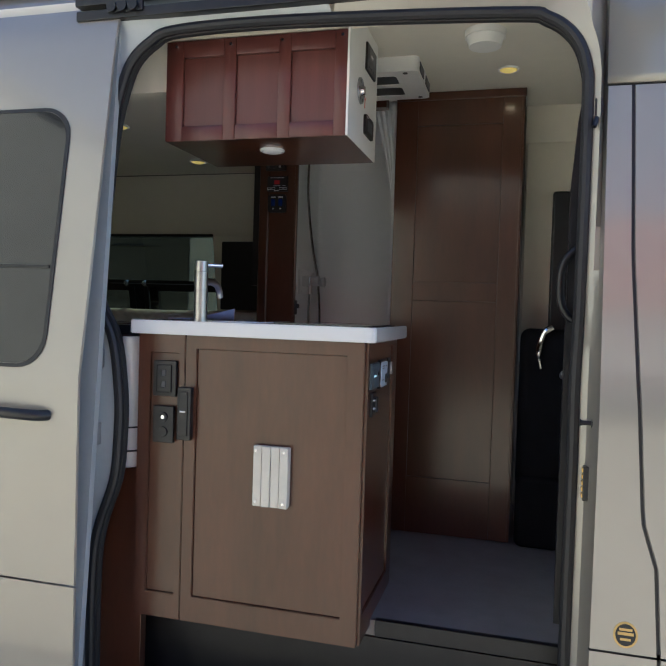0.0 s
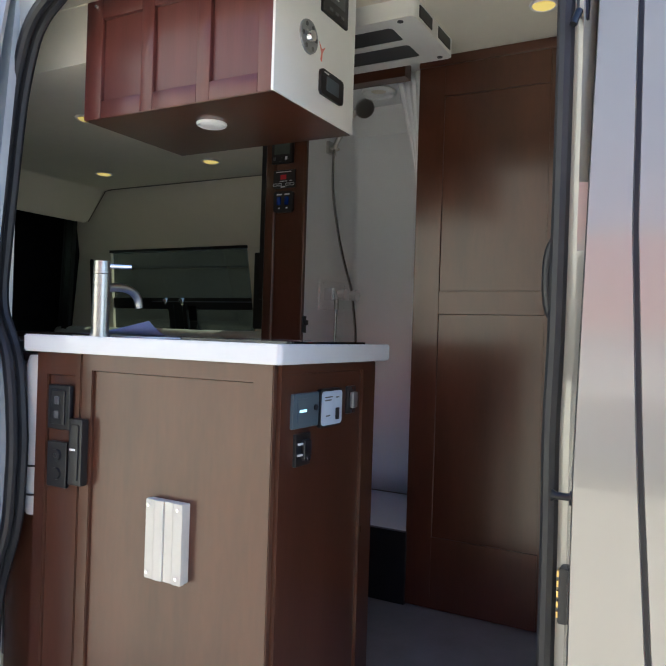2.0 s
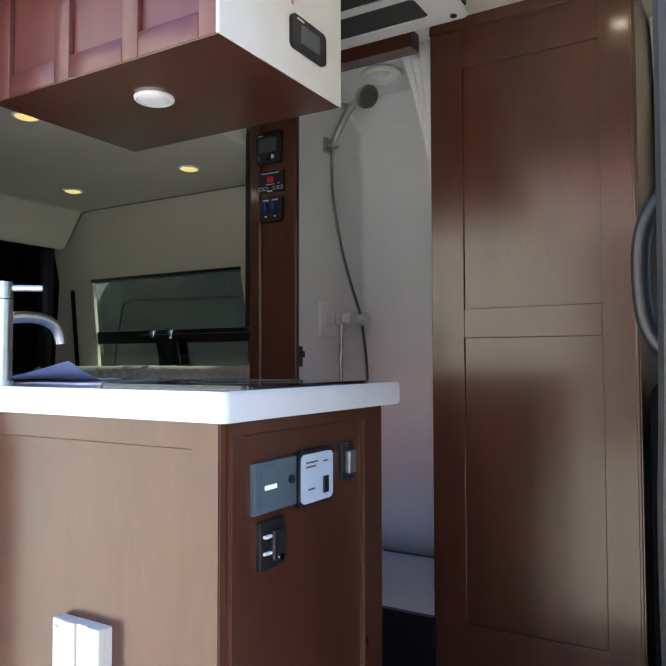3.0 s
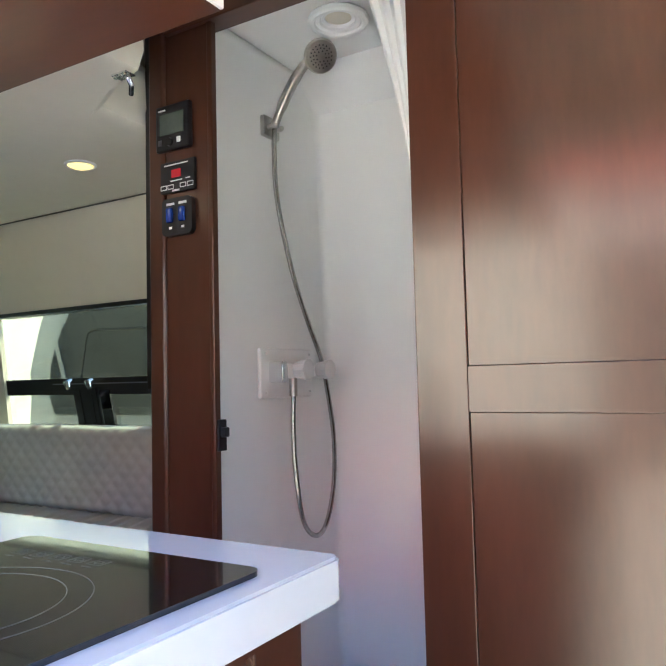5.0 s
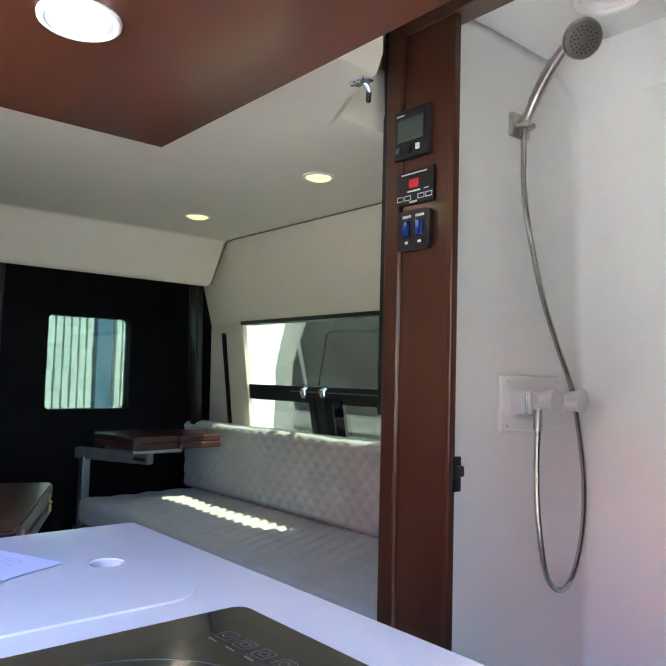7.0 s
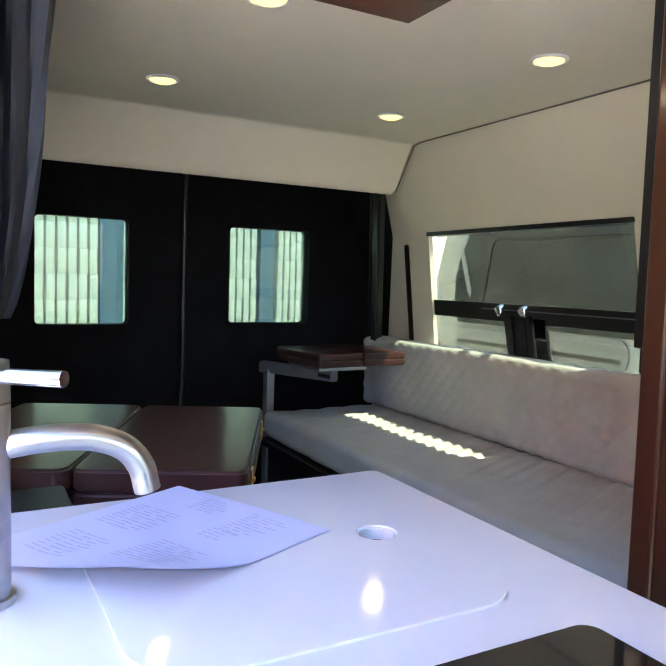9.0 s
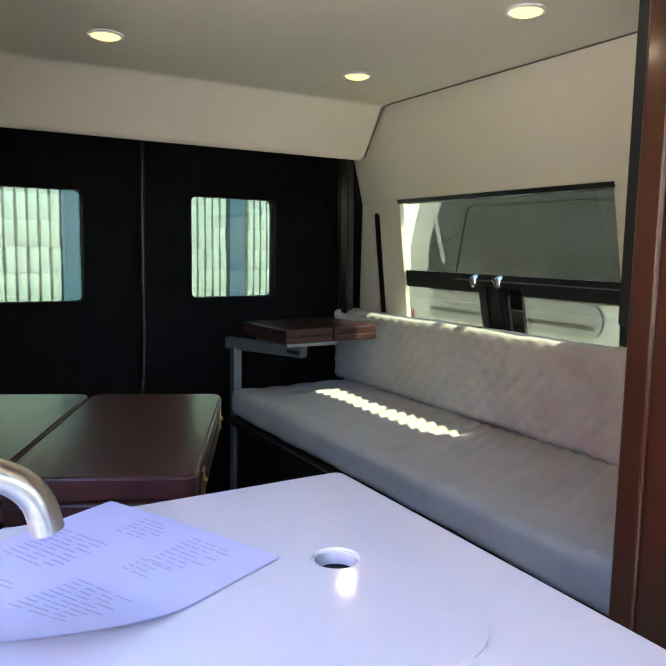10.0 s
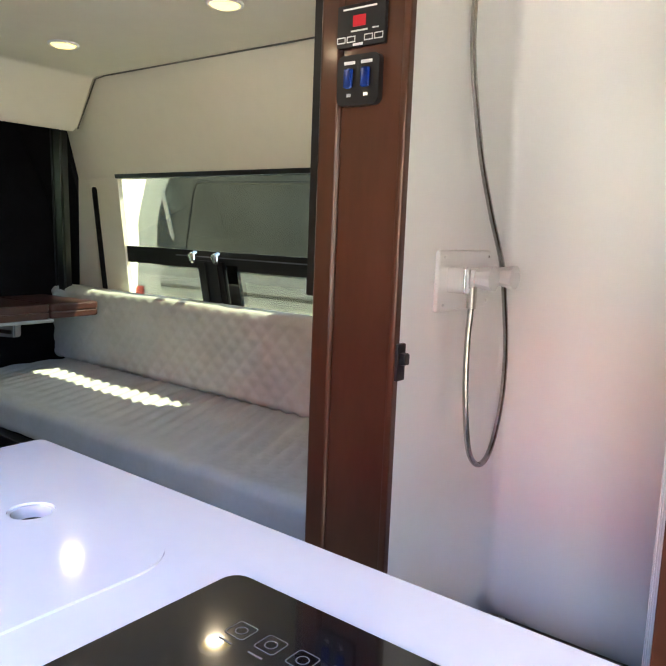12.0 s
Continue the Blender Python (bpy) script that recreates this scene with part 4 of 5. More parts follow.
# ---- wardrobe ----
wd = thing("wardrobe", (-0.04, 3.25, FLOOR), "tall dark stained wooden wardrobe with two sunk door panels", "wardrobe")
WX = (-0.305, 0.226)
part("body", boxed(WX[0] + 0.004, WX[1] - 0.002, 3.10, 3.54, FLOOR, TOP - 0.001, 0.003), WOOD, wd)
bm = bmesh.new()
box(bm, WX[0], -0.212, 3.085, 3.103, FLOOR + 0.004, TOP - 0.001, 0.002)
box(bm, 0.140, WX[1], 3.085, 3.103, FLOOR + 0.004, TOP - 0.001, 0.002)
for z0, z1 in ((FLOOR + 0.004, 0.965), (1.722, 1.80), (2.46, TOP - 0.001)):
    box(bm, -0.212, 0.140, 3.085, 3.103, z0, z1, 0.0012)
dr = part("door_frame", bm, WOOD, wd)
part("lower_panel", boxed(-0.2118, 0.1398, 3.0905, 3.102, 0.9652, 1.7218, 0.0012), WOOD, dr)
part("upper_panel", boxed(-0.2118, 0.1398, 3.0905, 3.102, 1.8002, 2.4598, 0.0012), WOOD, dr)
part("crown", boxed(WX[0], WX[1] + 0.004, 3.076, 3.09, 2.565, TOP - 0.0015, 0.004), WOOD_H, wd)
part("edge_bead", boxed(WX[1] - 0.012, WX[1] - 0.004, 3.080, 3.087, FLOOR + 0.006, 2.56, 0.002), WOOD, wd)
part("plinth", boxed(-0.385, WX[0] + 0.002, 3.075, 3.10, FLOOR, 0.968, 0.003), BLACK, wd)

# ---- cab ----
setting("wall_cab_side", boxed(0.24, 0.62, 3.42, 3.46, FLOOR, TOP - 0.001, 0.004), CREAM, "cream side panel behind the seat")
seat = thing("driver_seat", (0.50, 3.15, FLOOR), "black upholstered driver seat with a chrome buckle", "seat")
bm = bmesh.new()
box(bm, 0.242, 0.46, 3.06, 3.40, 0.95, 1.615, 0.04, 4)
part("backrest", bm, FABRIC, seat)
part("cushion", boxed(0.44, 0.95, 2.98, 3.40, 1.02, 1.16, 0.05, 4), FABRIC, seat)
part("base", boxed(0.245, 0.9, 3.04, 3.38, FLOOR, 1.02, 0.03, 3), FABRIC, seat)
part("headrest", boxed(0.47, 0.56, 3.05, 3.30, 1.59, 1.72, 0.04, 4), FABRIC, seat)
bm = bmesh.new()
tube(bm, smooth_line([(0.325, 3.05, 1.46), (0.315, 3.035, 1.52), (0.335, 3.03, 1.60), (0.365, 3.035, 1.625)], 4), [0.008] * 4 + [0.013] * 5 + [0.016] * 4, 10)
part("buckle", bm, POLISHED, seat, "chrome belt buckle")
bm = bmesh.new()
tube(bm, smooth_line([(0.40, 2.90, 1.45), (0.43, 2.88, 1.44), (0.46, 2.87, 1.40), (0.465, 2.87, 1.30)], 4), 0.016, 10)
part("armrest_loop", bm, STEEL, seat)
solid("white_drum", disc(bmesh.new(), (0.405, 2.42, 1.20), 0.06, 0.10, "x", 24, 0.055), WHITE, "white rounded cushion end beside the seat", "cushion")
bm = bmesh.new()
box(bm, 0.357, 0.62, 3.36, 3.418, 1.50, 2.225, 0.012)
setting("trim_7", bm, BLACK, "black pillar trim behind the seat")
bm = bmesh.new()
plate(bm, [(0.398, 2.34), (0.380, 2.22), (0.366, 2.02), (0.366, 0.80), (0.43, 0.80), (0.43, 2.34)], 2.16, 2.20, "xzy")
setting("trim_8", bm, BLACK, "black lining of the door pillar")
gh = thing("grab_handle", (0.38, 2.12, 1.75), "dark grey grab handle on the door pillar", "grab handle")
bm = bmesh.new()
tube(bm, smooth_line([(0.41, 2.13, 1.86), (0.375, 2.13, 1.845), (0.352, 2.13, 1.81), (0.346, 2.13, 1.76), (0.352, 2.13, 1.70), (0.375, 2.13, 1.665), (0.41, 2.13, 1.65)], 5), 0.011, 12)
part("bar", bm, BLACK, gh)

# ---- van outside ----
van = thing("camper_van", (-0.5, 1.9, 0.0), "beige camper van with its sliding side door open", "van")


def sheet(bm, x0, x1, z0, z1, off=0.0, n=24, nx=1):
    """A strip of the near side that follows its curve."""
    rows = []
    for k in range(n + 1):
        z = z0 + (z1 - z0) * k / n
        rows.append([bm.verts.new((x0 + (x1 - x0) * i / nx, skin(z) - off, z)) for i in range(nx + 1)])
    for a, b in zip(rows, rows[1:]):
        for i in range(nx):
            bm.faces.new((a[i], a[i + 1], b[i + 1], b[i]))
    return bm


def sheet_part(name, bm, material, parent, t=0.012, label=""):
    ob = part(name, bm, material, parent, label)
    s = ob.modifiers.new("thickness", "SOLIDIFY")
    s.thickness, s.offset = t, 0
    return ob


SEAM = ((2.75, 0.494), (2.262, 0.498), (1.82, 0.506), (1.54, 0.522), (1.18, 0.546), (1.07, 0.580), (0.83, 0.596), (0.4, 0.60))


def seam_x(z):
    for (z1, x1), (z0, x0) in zip(SEAM, SEAM[1:]):
        if z >= z0:
            return x0 + (x1 - x0) * (z - z0) / (z1 - z0)
    return SEAM[-1][1]


def pillar_strip(bm, left, right, z0, z1, n=40):
    rows = []
    for k in range(n + 1):
        z = z0 + (z1 - z0) * k / n
        rows.append([bm.verts.new((f(z), skin(z) + d, z)) for f, d in ((left, 0.010), (lambda q: left(q) + 0.003, 0.0), (lambda q: right(q) - 0.002, 0.0), (right, 0.008))])
    for a, b in zip(rows, rows[1:]):
        for i in range(3):
            bm.faces.new((a[i], a[i + 1], b[i + 1], b[i]))
    return bm


part("pillar_panel", pillar_strip(bmesh.new(), lambda z: 0.436, lambda z: seam_x(z) - 0.002, 0.86, 2.258), PAINT, van)
part("lower_pillar", pillar_strip(bmesh.new(), lambda z: 0.436, lambda z: seam_x(z) - 0.002, 0.32, 0.854, 12), PAINT, van)
bm = bmesh.new()
pillar_strip(bm, lambda z: seam_x(z) - 0.014, lambda z: seam_x(z) + 0.014, 0.33, 2.262)
for v in bm.verts:
    v.co.y += 0.006
box(bm, 0.437, 1.49, skin(2.261) + 0.008, skin(2.261) + 0.02, 2.25, 2.272)
box(bm, 0.437, 1.49, skin(0.857) + 0.006, skin(0.857) + 0.02, 0.848, 0.866)
part("seam_rubber", bm, RUBBER, van, "black rubber in the door seam")
fd = part("front_door", pillar_strip(bmesh.new(), lambda z: seam_x(z) + 0.003, lambda z: 1.5, 0.86, 2.258), PAINT, van, "closed front door")
bm = bmesh.new()
plate(bm, round_rect(0.585, 1.35, 1.62, 2.16, 0.07), 0, 1, "xzy")
for v in bm.verts:
    v.co.y = skin(v.co.z) - (0.004 if v.co.y < 0.5 else -0.002)
part("window", bm, BLACK_GLASS, fd, "dark side glass")
part("front_lower_panel", pillar_strip(bmesh.new(), lambda z: seam_x(z) + 0.003, lambda z: 1.5, 0.32, 0.854, 12), PAINT, van)
sheet_part("roof_side_front", sheet(bmesh.new(), 0.436, 1.5, 2.264, 2.78), PAINT, van)
sheet_part("roof_side", sheet(bmesh.new(), -1.10, 0.436, 2.585, 2.78), PAINT, van)
sheet_part("rear_side", sheet(bmesh.new(), -2.9, -1.10, 0.32, 2.78), PAINT, van)
sheet_part("rocker_panel", sheet(bmesh.new(), -1.10, 0.436, 0.32, 0.43, n=4), PAINT, van)
part("roof", boxed(-2.9, 1.55, 2.15, 3.66, 2.745, 2.79, 0.015), PAINT, van)
bm = bmesh.new()
box(bm, -2.9, -2.882, 1.95, 3.78, 0.32, 0.6)
for x0, x1, z0, z1 in ((-2.88, 1.5, 0.32, 1.595), (-2.88, WX0 - 0.16, 1.595, 2.056), (WX1 + 0.12, 1.5, 1.595, 2.056), (-2.88, 1.5, 2.056, 2.76)):
    n0 = len(bm.verts)
    wall_sheet(bm, x0, x1, z0, z1, 0.012, 8)
    bm.verts.ensure_lookup_table()
    for v in bm.verts[n0:]:
        v.co.y += 0.052 + far_wall(min(v.co.z, 2.06)) - far_wall(v.co.z)
part("far_side", bm, PAINT, van)

# jamb between the sheet and the seal, with the seal's own line
SEAL = [(-1.02, 0.46), (-1.02, 0.80), (-1.003, 0.96), (-0.950, 1.12), (-0.938, 1.25), (-0.938, 1.38), (-0.965, 1.56), (-1.028, 1.69), (-1.022, 1.85), (-1.005, 2.0), (-0.985, 2.17), (-0.964, 2.28), (-0.925, 2.39), (-0.86, 2.452), (-0.765, 2.483), (-0.4, 2.484), (0.184, 2.456), (0.285, 2.436), (0.350, 2.385), (0.382, 2.31), (0.390, 2.2), (0.390, 1.7), (0.386, 1.5), (0.388, 1.3), (0.388, 0.9), (0.388, 0.46)]
seal_line = smooth_line([(x, 2.0, z) for x, z in SEAL], 5)
bm = bmesh.new()
tube(bm, seal_line, 0.015, 10)
part("door_seal", bm, RUBBER, van, "black rubber door seal")
bm = bmesh.new()
tube(bm, [(x, y + 0.03, z) for x, y, z in seal_line], 0.014, 8)
part("inner_seal", bm, RUBBER, van)
bm = bmesh.new()
rows = []
for x, y, z in seal_line:
    front = x > 0.2 and z < 2.44
    ox = 0.436 if x > 0.0 else -1.105
    if z > 2.40:
        w = min(1, (z - 2.40) / 0.06)
        oz = z + (2.588 - z) * w
        ox = ox if abs(ox - x) < 0.25 else x
    else:
        oz = z
    mid = ((x + ox) / 2 + (0.006 if x > 0 else -0.02), 1.985, (z + oz) / 2)
    rows.append([bm.verts.new(p) for p in ((x, 2.004, z), mid, (ox + (-0.004 if x > 0 else 0), skin(oz) + 0.03, oz), (ox, skin(oz) + 0.006, oz))])
half = next(k for k, p in enumerate(seal_line) if p[0] > -0.3 and p[2] > 2.4)
for a, b in zip(rows[:half + 1], rows[1:half + 1]):
    for k in range(3):
        bm.faces.new((a[k], a[k + 1], b[k + 1], b[k]))
for v in [v for v in bm.verts if not v.link_faces]:
    bm.verts.remove(v)
part("door_jamb", bm, SKY_JAMB, van, "beige door jamb with the sky's blue put into its colour")
bm = bmesh.new()
rows = []
for x, y, z in seal_line[half:]:
    w = min(1, max(0, (z - 2.40) / 0.06))
    ox, oz = (0.436 if x > 0.2 else x), z + (2.588 - z) * w
    rows.append([bm.verts.new(p) for p in ((x, 2.004, z), ((x + ox) / 2 + 0.006, 1.985, (z + oz) / 2), (ox - 0.004, skin(oz) + 0.03, oz), (ox, skin(oz) + 0.006, oz))])
for a, b in zip(rows, rows[1:]):
    for k in range(3):
        bm.faces.new((a[k], a[k + 1], b[k + 1], b[k]))
part("door_jamb", bm, PAINT, van, "beige painted door jamb")
bm = bmesh.new()
box(bm, -1.09, 0.41, 1.962, 1.998, 2.515, 2.545, 0.004)
box(bm, -1.09, 0.41, 1.955, 1.996, 2.556, 2.588, 0.004)
part("slide_rail", bm, BLACK, van, "black sliding door rail")
bm = bmesh.new()
for x in (-0.96, -0.925, -0.89):
    disc(bm, (x, 1.965, 2.545), 0.016, -0.02, "y", 14)
box(bm, -0.98, -0.86, 1.955, 1.965, 2.53, 2.56, 0.004)
part("roller_arm", bm, BLACK, van)
bm = bmesh.new()
disc(bm, (0.432, 1.957, 1.403), 0.013, -0.006, "x", 16)
tube(bm, [(0.43, 1.957, 1.403), (0.405, 1.957, 1.403), (0.398, 1.957, 1.403)], [0.006, 0.006, 0.010])
part("striker_pin", bm, BLACK, van, "dark striker pin")
bm = bmesh.new()
box(bm, 0.412, 0.427, 1.955, 1.985, 1.205, 1.292, 0.003)
part("contact_block", bm, BLACK, van)
bm = bmesh.new()
for k in range(5):
    box(bm, 0.409, 0.413, 1.958, 1.978, 1.213 + k * 0.016, 1.223 + k * 0.016, 0.001)
part("contact", bm, BRASS, van)
bm = bmesh.new()
box(bm, 0.405, 0.425, 1.99, 2.015, 2.155, 2.225, 0.006)
tube(bm, [(0.412, 1.985, 2.17), (0.405, 1.975, 2.145)], 0.006)
part("upper_hook", bm, BLACK, van)
lockp = part("lock_plate", boxed(-1.045, -0.985, 1.960, 1.985, 1.232, 1.302, 0.004), STEEL, van, "bright lock striker")
bm = bmesh.new()
for x, z in ((-1.026, 1.288), (-1.002, 1.288), (-1.026, 1.246), (-1.002, 1.246)):
    disc(bm, (x, 1.961, z), 0.010, -0.007, "y", 12)
tube(bm, [(-1.02, 1.958, 1.268), (-0.985, 1.940, 1.268)], 0.007)
part("striker", bm, POLISHED, lockp)
bm = bmesh.new()
box(bm, -1.045, -0.978, 1.945, 1.985, 1.465, 1.53, 0.008, 3)
box(bm, -1.03, -0.985, 1.935, 1.948, 1.482, 1.514, 0.005)
part("door_catch", bm, STEEL, van, "grey door catch")
bm = bmesh.new()
plate(bm, [(0.519 + 0.028 * math.cos(a), 0.905 + 0.032 * math.sin(a)) for a in [2 * math.pi * k / 32 for k in range(32)]], skin(0.9) - 0.0012, skin(0.9) + 0.004, "xzy")
badge = part("badge", bm, GOLD, van, "round gold and black badge")
bm = bmesh.new()
plate(bm, [(0.519 + 0.023 * math.cos(a), 0.905 + 0.027 * math.sin(a)) for a in [2 * math.pi * k / 32 for k in range(32)]], skin(0.9) - 0.0018, skin(0.9) - 0.001, "xzy")
part("badge_field", bm, BLACK, badge)
bm = bmesh.new()
for z, w, h in ((0.918, 0.030, 0.006), (0.908, 0.036, 0.007), (0.894, 0.024, 0.006)):
    box(bm, 0.519 - w / 2, 0.519 + w / 2, skin(0.9) - 0.0023, skin(0.9) - 0.0016, z - h / 2, z + h / 2)
part("badge_bars", bm, GOLD, badge)

# sliding door, pushed back along the side
OFF = 0.095
sd = part("sliding_door", pillar_strip(bmesh.new(), lambda z: -2.3, lambda z: -0.945, 0.862, 2.56), PAINT, van, "open sliding door")
for v in sd.data.vertices:
    v.co.y -= OFF
lowd = pillar_strip(bmesh.new(), lambda z: -2.3, lambda z: -0.945, 0.36, 0.856, 12)
for v in lowd.verts:
    v.co.y -= OFF
part("lower_skin", lowd, PAINT, sd)
bm = bmesh.new()
box(bm, -2.3, -0.955, 0, 1, 0.38, 2.54)
for v in bm.verts:
    v.co.y = skin(v.co.z) - OFF + (0.012 if v.co.y < 0.5 else 0.034)
part("inner_shell", bm, SKY_JAMB, sd)
bm = bmesh.new()
plate(bm, round_rect(-1.95, -1.075, 1.485, 2.235, 0.085), 0, 1, "xzy")
for v in bm.verts:
    v.co.y = skin(v.co.z) - OFF - (0.003 if v.co.y < 0.5 else -0.004)
wn_ = part("window", bm, BLACK_GLASS, sd, "dark reflecting side glass")
bm = bmesh.new()
flat_ring(bm, round_rect(-1.962, -1.063, 1.473, 2.247, 0.092), round_rect(-1.951, -1.074, 1.484, 2.236, 0.085), 0, 1, "xzy")
for v in bm.verts:
    v.co.y = skin(v.co.z) - OFF - (0.004 if v.co.y < 0.5 else -0.004)
part("window_gasket", bm, RUBBER, wn_)
bm = bmesh.new()
box(bm, -1.95, -1.08, skin(1.77) - OFF - 0.008, skin(1.77) - OFF + 0.003, 1.762, 1.772, 0.002)
part("slider_bar", bm, BLACK, wn_)
bm = bmesh.new()
hy = skin(1.342) - OFF
tube(bm, smooth_line([(-1.045, hy + 0.004, 1.342), (-1.06, hy - 0.022, 1.343), (-1.10, hy - 0.034, 1.345), (-1.18, hy - 0.036, 1.347), (-1.26, hy - 0.03, 1.348), (-1.29, hy + 0.004, 1.348)], 4), 0.016, 12)
part("door_handle", bm, BLACK, sd, "black door handle")

# ---- pillar cushion and low side panel by the galley ----
bol = thing("rolled_blind", (-0.952, 2.10, 1.14), "white rolled fabric strapped with black bands", "rolled blind")
bm = bmesh.new()
tube(bm, [(-0.955, 2.095, 1.145), (-0.955, 2.095, 1.16), (-0.955, 2.095, 1.27), (-0.955, 2.095, 1.54), (-0.955, 2.095, 1.563)], [0.026, 0.034, 0.036, 0.036, 0.028], 16)
part("roll", bm, WHITE, bol)
for z in (1.20, 1.275):
    bm = bmesh.new()
    tube(bm, [(-0.955 + 0.0365 * math.cos(a), 2.095 + 0.0365 * math.sin(a), z) for a in [2 * math.pi * k / 20 for k in range(21)]], 0.003, 6)
    part("band", bm, BLACK, bol)
solid("side_board", boxed(-1.06, -0.894, 2.085, 2.12, 0.43, 1.143, 0.004), WOOD, "dark wooden board beside the galley cabinet", "panel")
solid("black_ledge", boxed(-1.06, -0.91, 2.09, 2.16, 1.566, 1.60, 0.006), BLACK, "black ledge beside the worktop", "ledge")

# hanging curtain by the door's rear edge
cur = thing("curtain", (-1.25, 2.10, 1.80), "slate grey curtain bundled beside the door", "curtain")
bm = bmesh.new()
rows = []
for k in range(26):
    f = k / 25
    z = 1.80 + f * (2.352 - 1.80)
    mid_y = 2.080 + 0.048 * f ** 0.6 + 0.004 * math.sin(5 * f)
    ring = []
    for j in range(40):
        a = 2 * math.pi * j / 40
        r = 1 + 0.16 * math.sin(6 * a + 3 * f) + 0.05 * math.sin(11 * a + 7 * f)
        ring.append(bm.verts.new((-1.26 + 0.06 * r * math.cos(a), mid_y + (0.026 + 0.026 * f) * r * math.sin(a), z)))
    rows.append(ring)
for a, b in zip(rows, rows[1:]):
    for j in range(40):
        bm.faces.new((a[j], a[(j + 1) % 40], b[(j + 1) % 40], b[j]))
bm.faces.new(rows[0][::-1])
bm.faces.new(rows[-1])
part("cloth", bm, CURTAIN, cur)

# ---- sofa ----
sofa = thing("bench_sofa", (-1.75, 3.4, FLOOR), "grey quilted bench sofa along the side wall on a black base", "sofa")


def cushion(x0, x1, y0, y1, z0, z1, r, quilt, lean=0.0, cell=0.075, step=0.0125, sag=0.0, diamonds=True):
    """A padded block: rounded edges, sewn diamonds pressed in on all faces, lean shifts its top along y."""
    nx, ny, nz = [max(2, round((b - a) / step)) for a, b in ((x0, x1), (y0, y1), (z0, z1))]
    bm = bmesh.new()
    made = {}

    def vert(i, j, k):
        if (i, j, k) in made:
            return made[i, j, k]
        p = Vector((x0 + (x1 - x0) * i / nx, y0 + (y1 - y0) * j / ny, z0 + (z1 - z0) * k / nz))
        core = Vector((min(max(p.x, x0 + r), x1 - r), min(max(p.y, y0 + r), y1 - r), min(max(p.z, z0 + r), z1 - r)))
        d = (p - core)
        nrm = d.normalized() if d.length > 1e-6 else Vector((0, 0, 1))
        q = core + nrm * r
        u, w = q.x, (q.y + q.z)
        a, b = abs(math.sin(math.pi * (u + w) / cell)), abs(math.sin(math.pi * (u - w) / cell))
        puff = (min(a, b) ** 0.7 if diamonds else 1 - (1 - abs(math.sin(math.pi * (u + 0.45 * w) / cell))) * (0.15 + 0.85 * min(1, max(0, (q.y - 3.16) / 0.16))) * max(0, nrm.z) ** 2) * quilt
        q += nrm * (puff - quilt) * (1 - 0.85 * max(0, nrm.z) * diamonds) + nrm * 0.006 * noise.noise(q * 4.0) + nrm * 0.002 * noise.noise(q * 17.0)
        if not diamonds and q.x > -1.42:
            q.z -= 0.007 * max(0, math.cos(2 * math.pi * q.x / 0.042) * math.cos(2 * math.pi * q.y / 0.042) - 0.35) * max(0, nrm.z) * min(1, (q.x + 1.42) / 0.15)
        h = (q.z - z0) / (z1 - z0)
        q.y += lean * h
        q.z += sag * math.sin(math.pi * (q.x - x0) / (x1 - x0)) * h
        made[i, j, k] = bm.verts.new(q)
        return made[i, j, k]
    for i in range(nx):
        for j in range(ny):
            for k in (0, nz):
                bm.faces.new((vert(i, j, k), vert(i + 1, j, k), vert(i + 1, j + 1, k), vert(i, j + 1, k)))
    for i in range(nx):
        for k in range(nz):
            for j in (0, ny):
                bm.faces.new((vert(i, j, k), vert(i + 1, j, k), vert(i + 1, j, k + 1), vert(i, j, k + 1)))
    for j in range(ny):
        for k in range(nz):
            for i in (0, nx):
                bm.faces.new((vert(i, j, k), vert(i, j + 1, k), vert(i, j + 1, k + 1), vert(i, j, k + 1)))
    return bm


part("seat_cushion", cushion(-2.655, -0.925, 3.105, 3.64, 1.252, 1.355, 0.028, 0.009, cell=0.052, step=0.0085, diamonds=False), GREY_CLOTH, sofa)
part("back_cushion", cushion(-2.72, -0.94, 3.588, 3.695, 1.345, 1.642, 0.032, 0.007, lean=-0.012, cell=0.062, step=0.008), GREY_CLOTH, sofa)
part("base", boxed(-2.64, -0.925, 3.125, 3.68, FLOOR, 1.252, 0.004), BLACK, sofa, "black base")
bm = bmesh.new()
box(bm, -2.64, -0.925, 3.085, 3.128, 1.225, 1.248, 0.004)
part("front_rail", bm, BLACK, sofa)


# ---- folding cases on swing arms ----
def wooden_case(L, W, H):
    """A closed brown case in two halves, its base middle at the origin."""
    t = thing("folding_case", (0, 0, 0), "closed brown wooden case with brass clasps", "case", "folding cases")
    for y0, y1 in ((-W, -0.0015), (0.0015, W)):
        for z0, z1, nm in ((0, H * 0.46, "lower_shell"), (H * 0.48, H, "lid")):
            bm = bmesh.new()
            plate(bm, round_rect(-L / 2, L / 2, y0, y1, 0.022), z0, z1, "xyz")
            e = [q for q in bm.edges if len(q.link_faces) == 2 and q.calc_face_angle(0) > 1.2 and abs(q.verts[0].co.z - q.verts[1].co.z) < 1e-5]
            bmesh.ops.bevel(bm, geom=e, offset=0.004, segments=3, affect="EDGES")
            part(nm, bm, CASE, t)
    for x in (-L * 0.33, L * 0.36):
        bm = bmesh.new()
        box(bm, x - 0.012, x + 0.012, W - 0.001, W + 0.003, H * 0.2, H * 0.8, 0.001)
        tube(bm, [(x - 0.008, W + 0.004, H * 0.52), (x + 0.008, W + 0.004, H * 0.52)], 0.003, 8)
        part("clasp", bm, BRASS, t, "brass clasp")
    return t


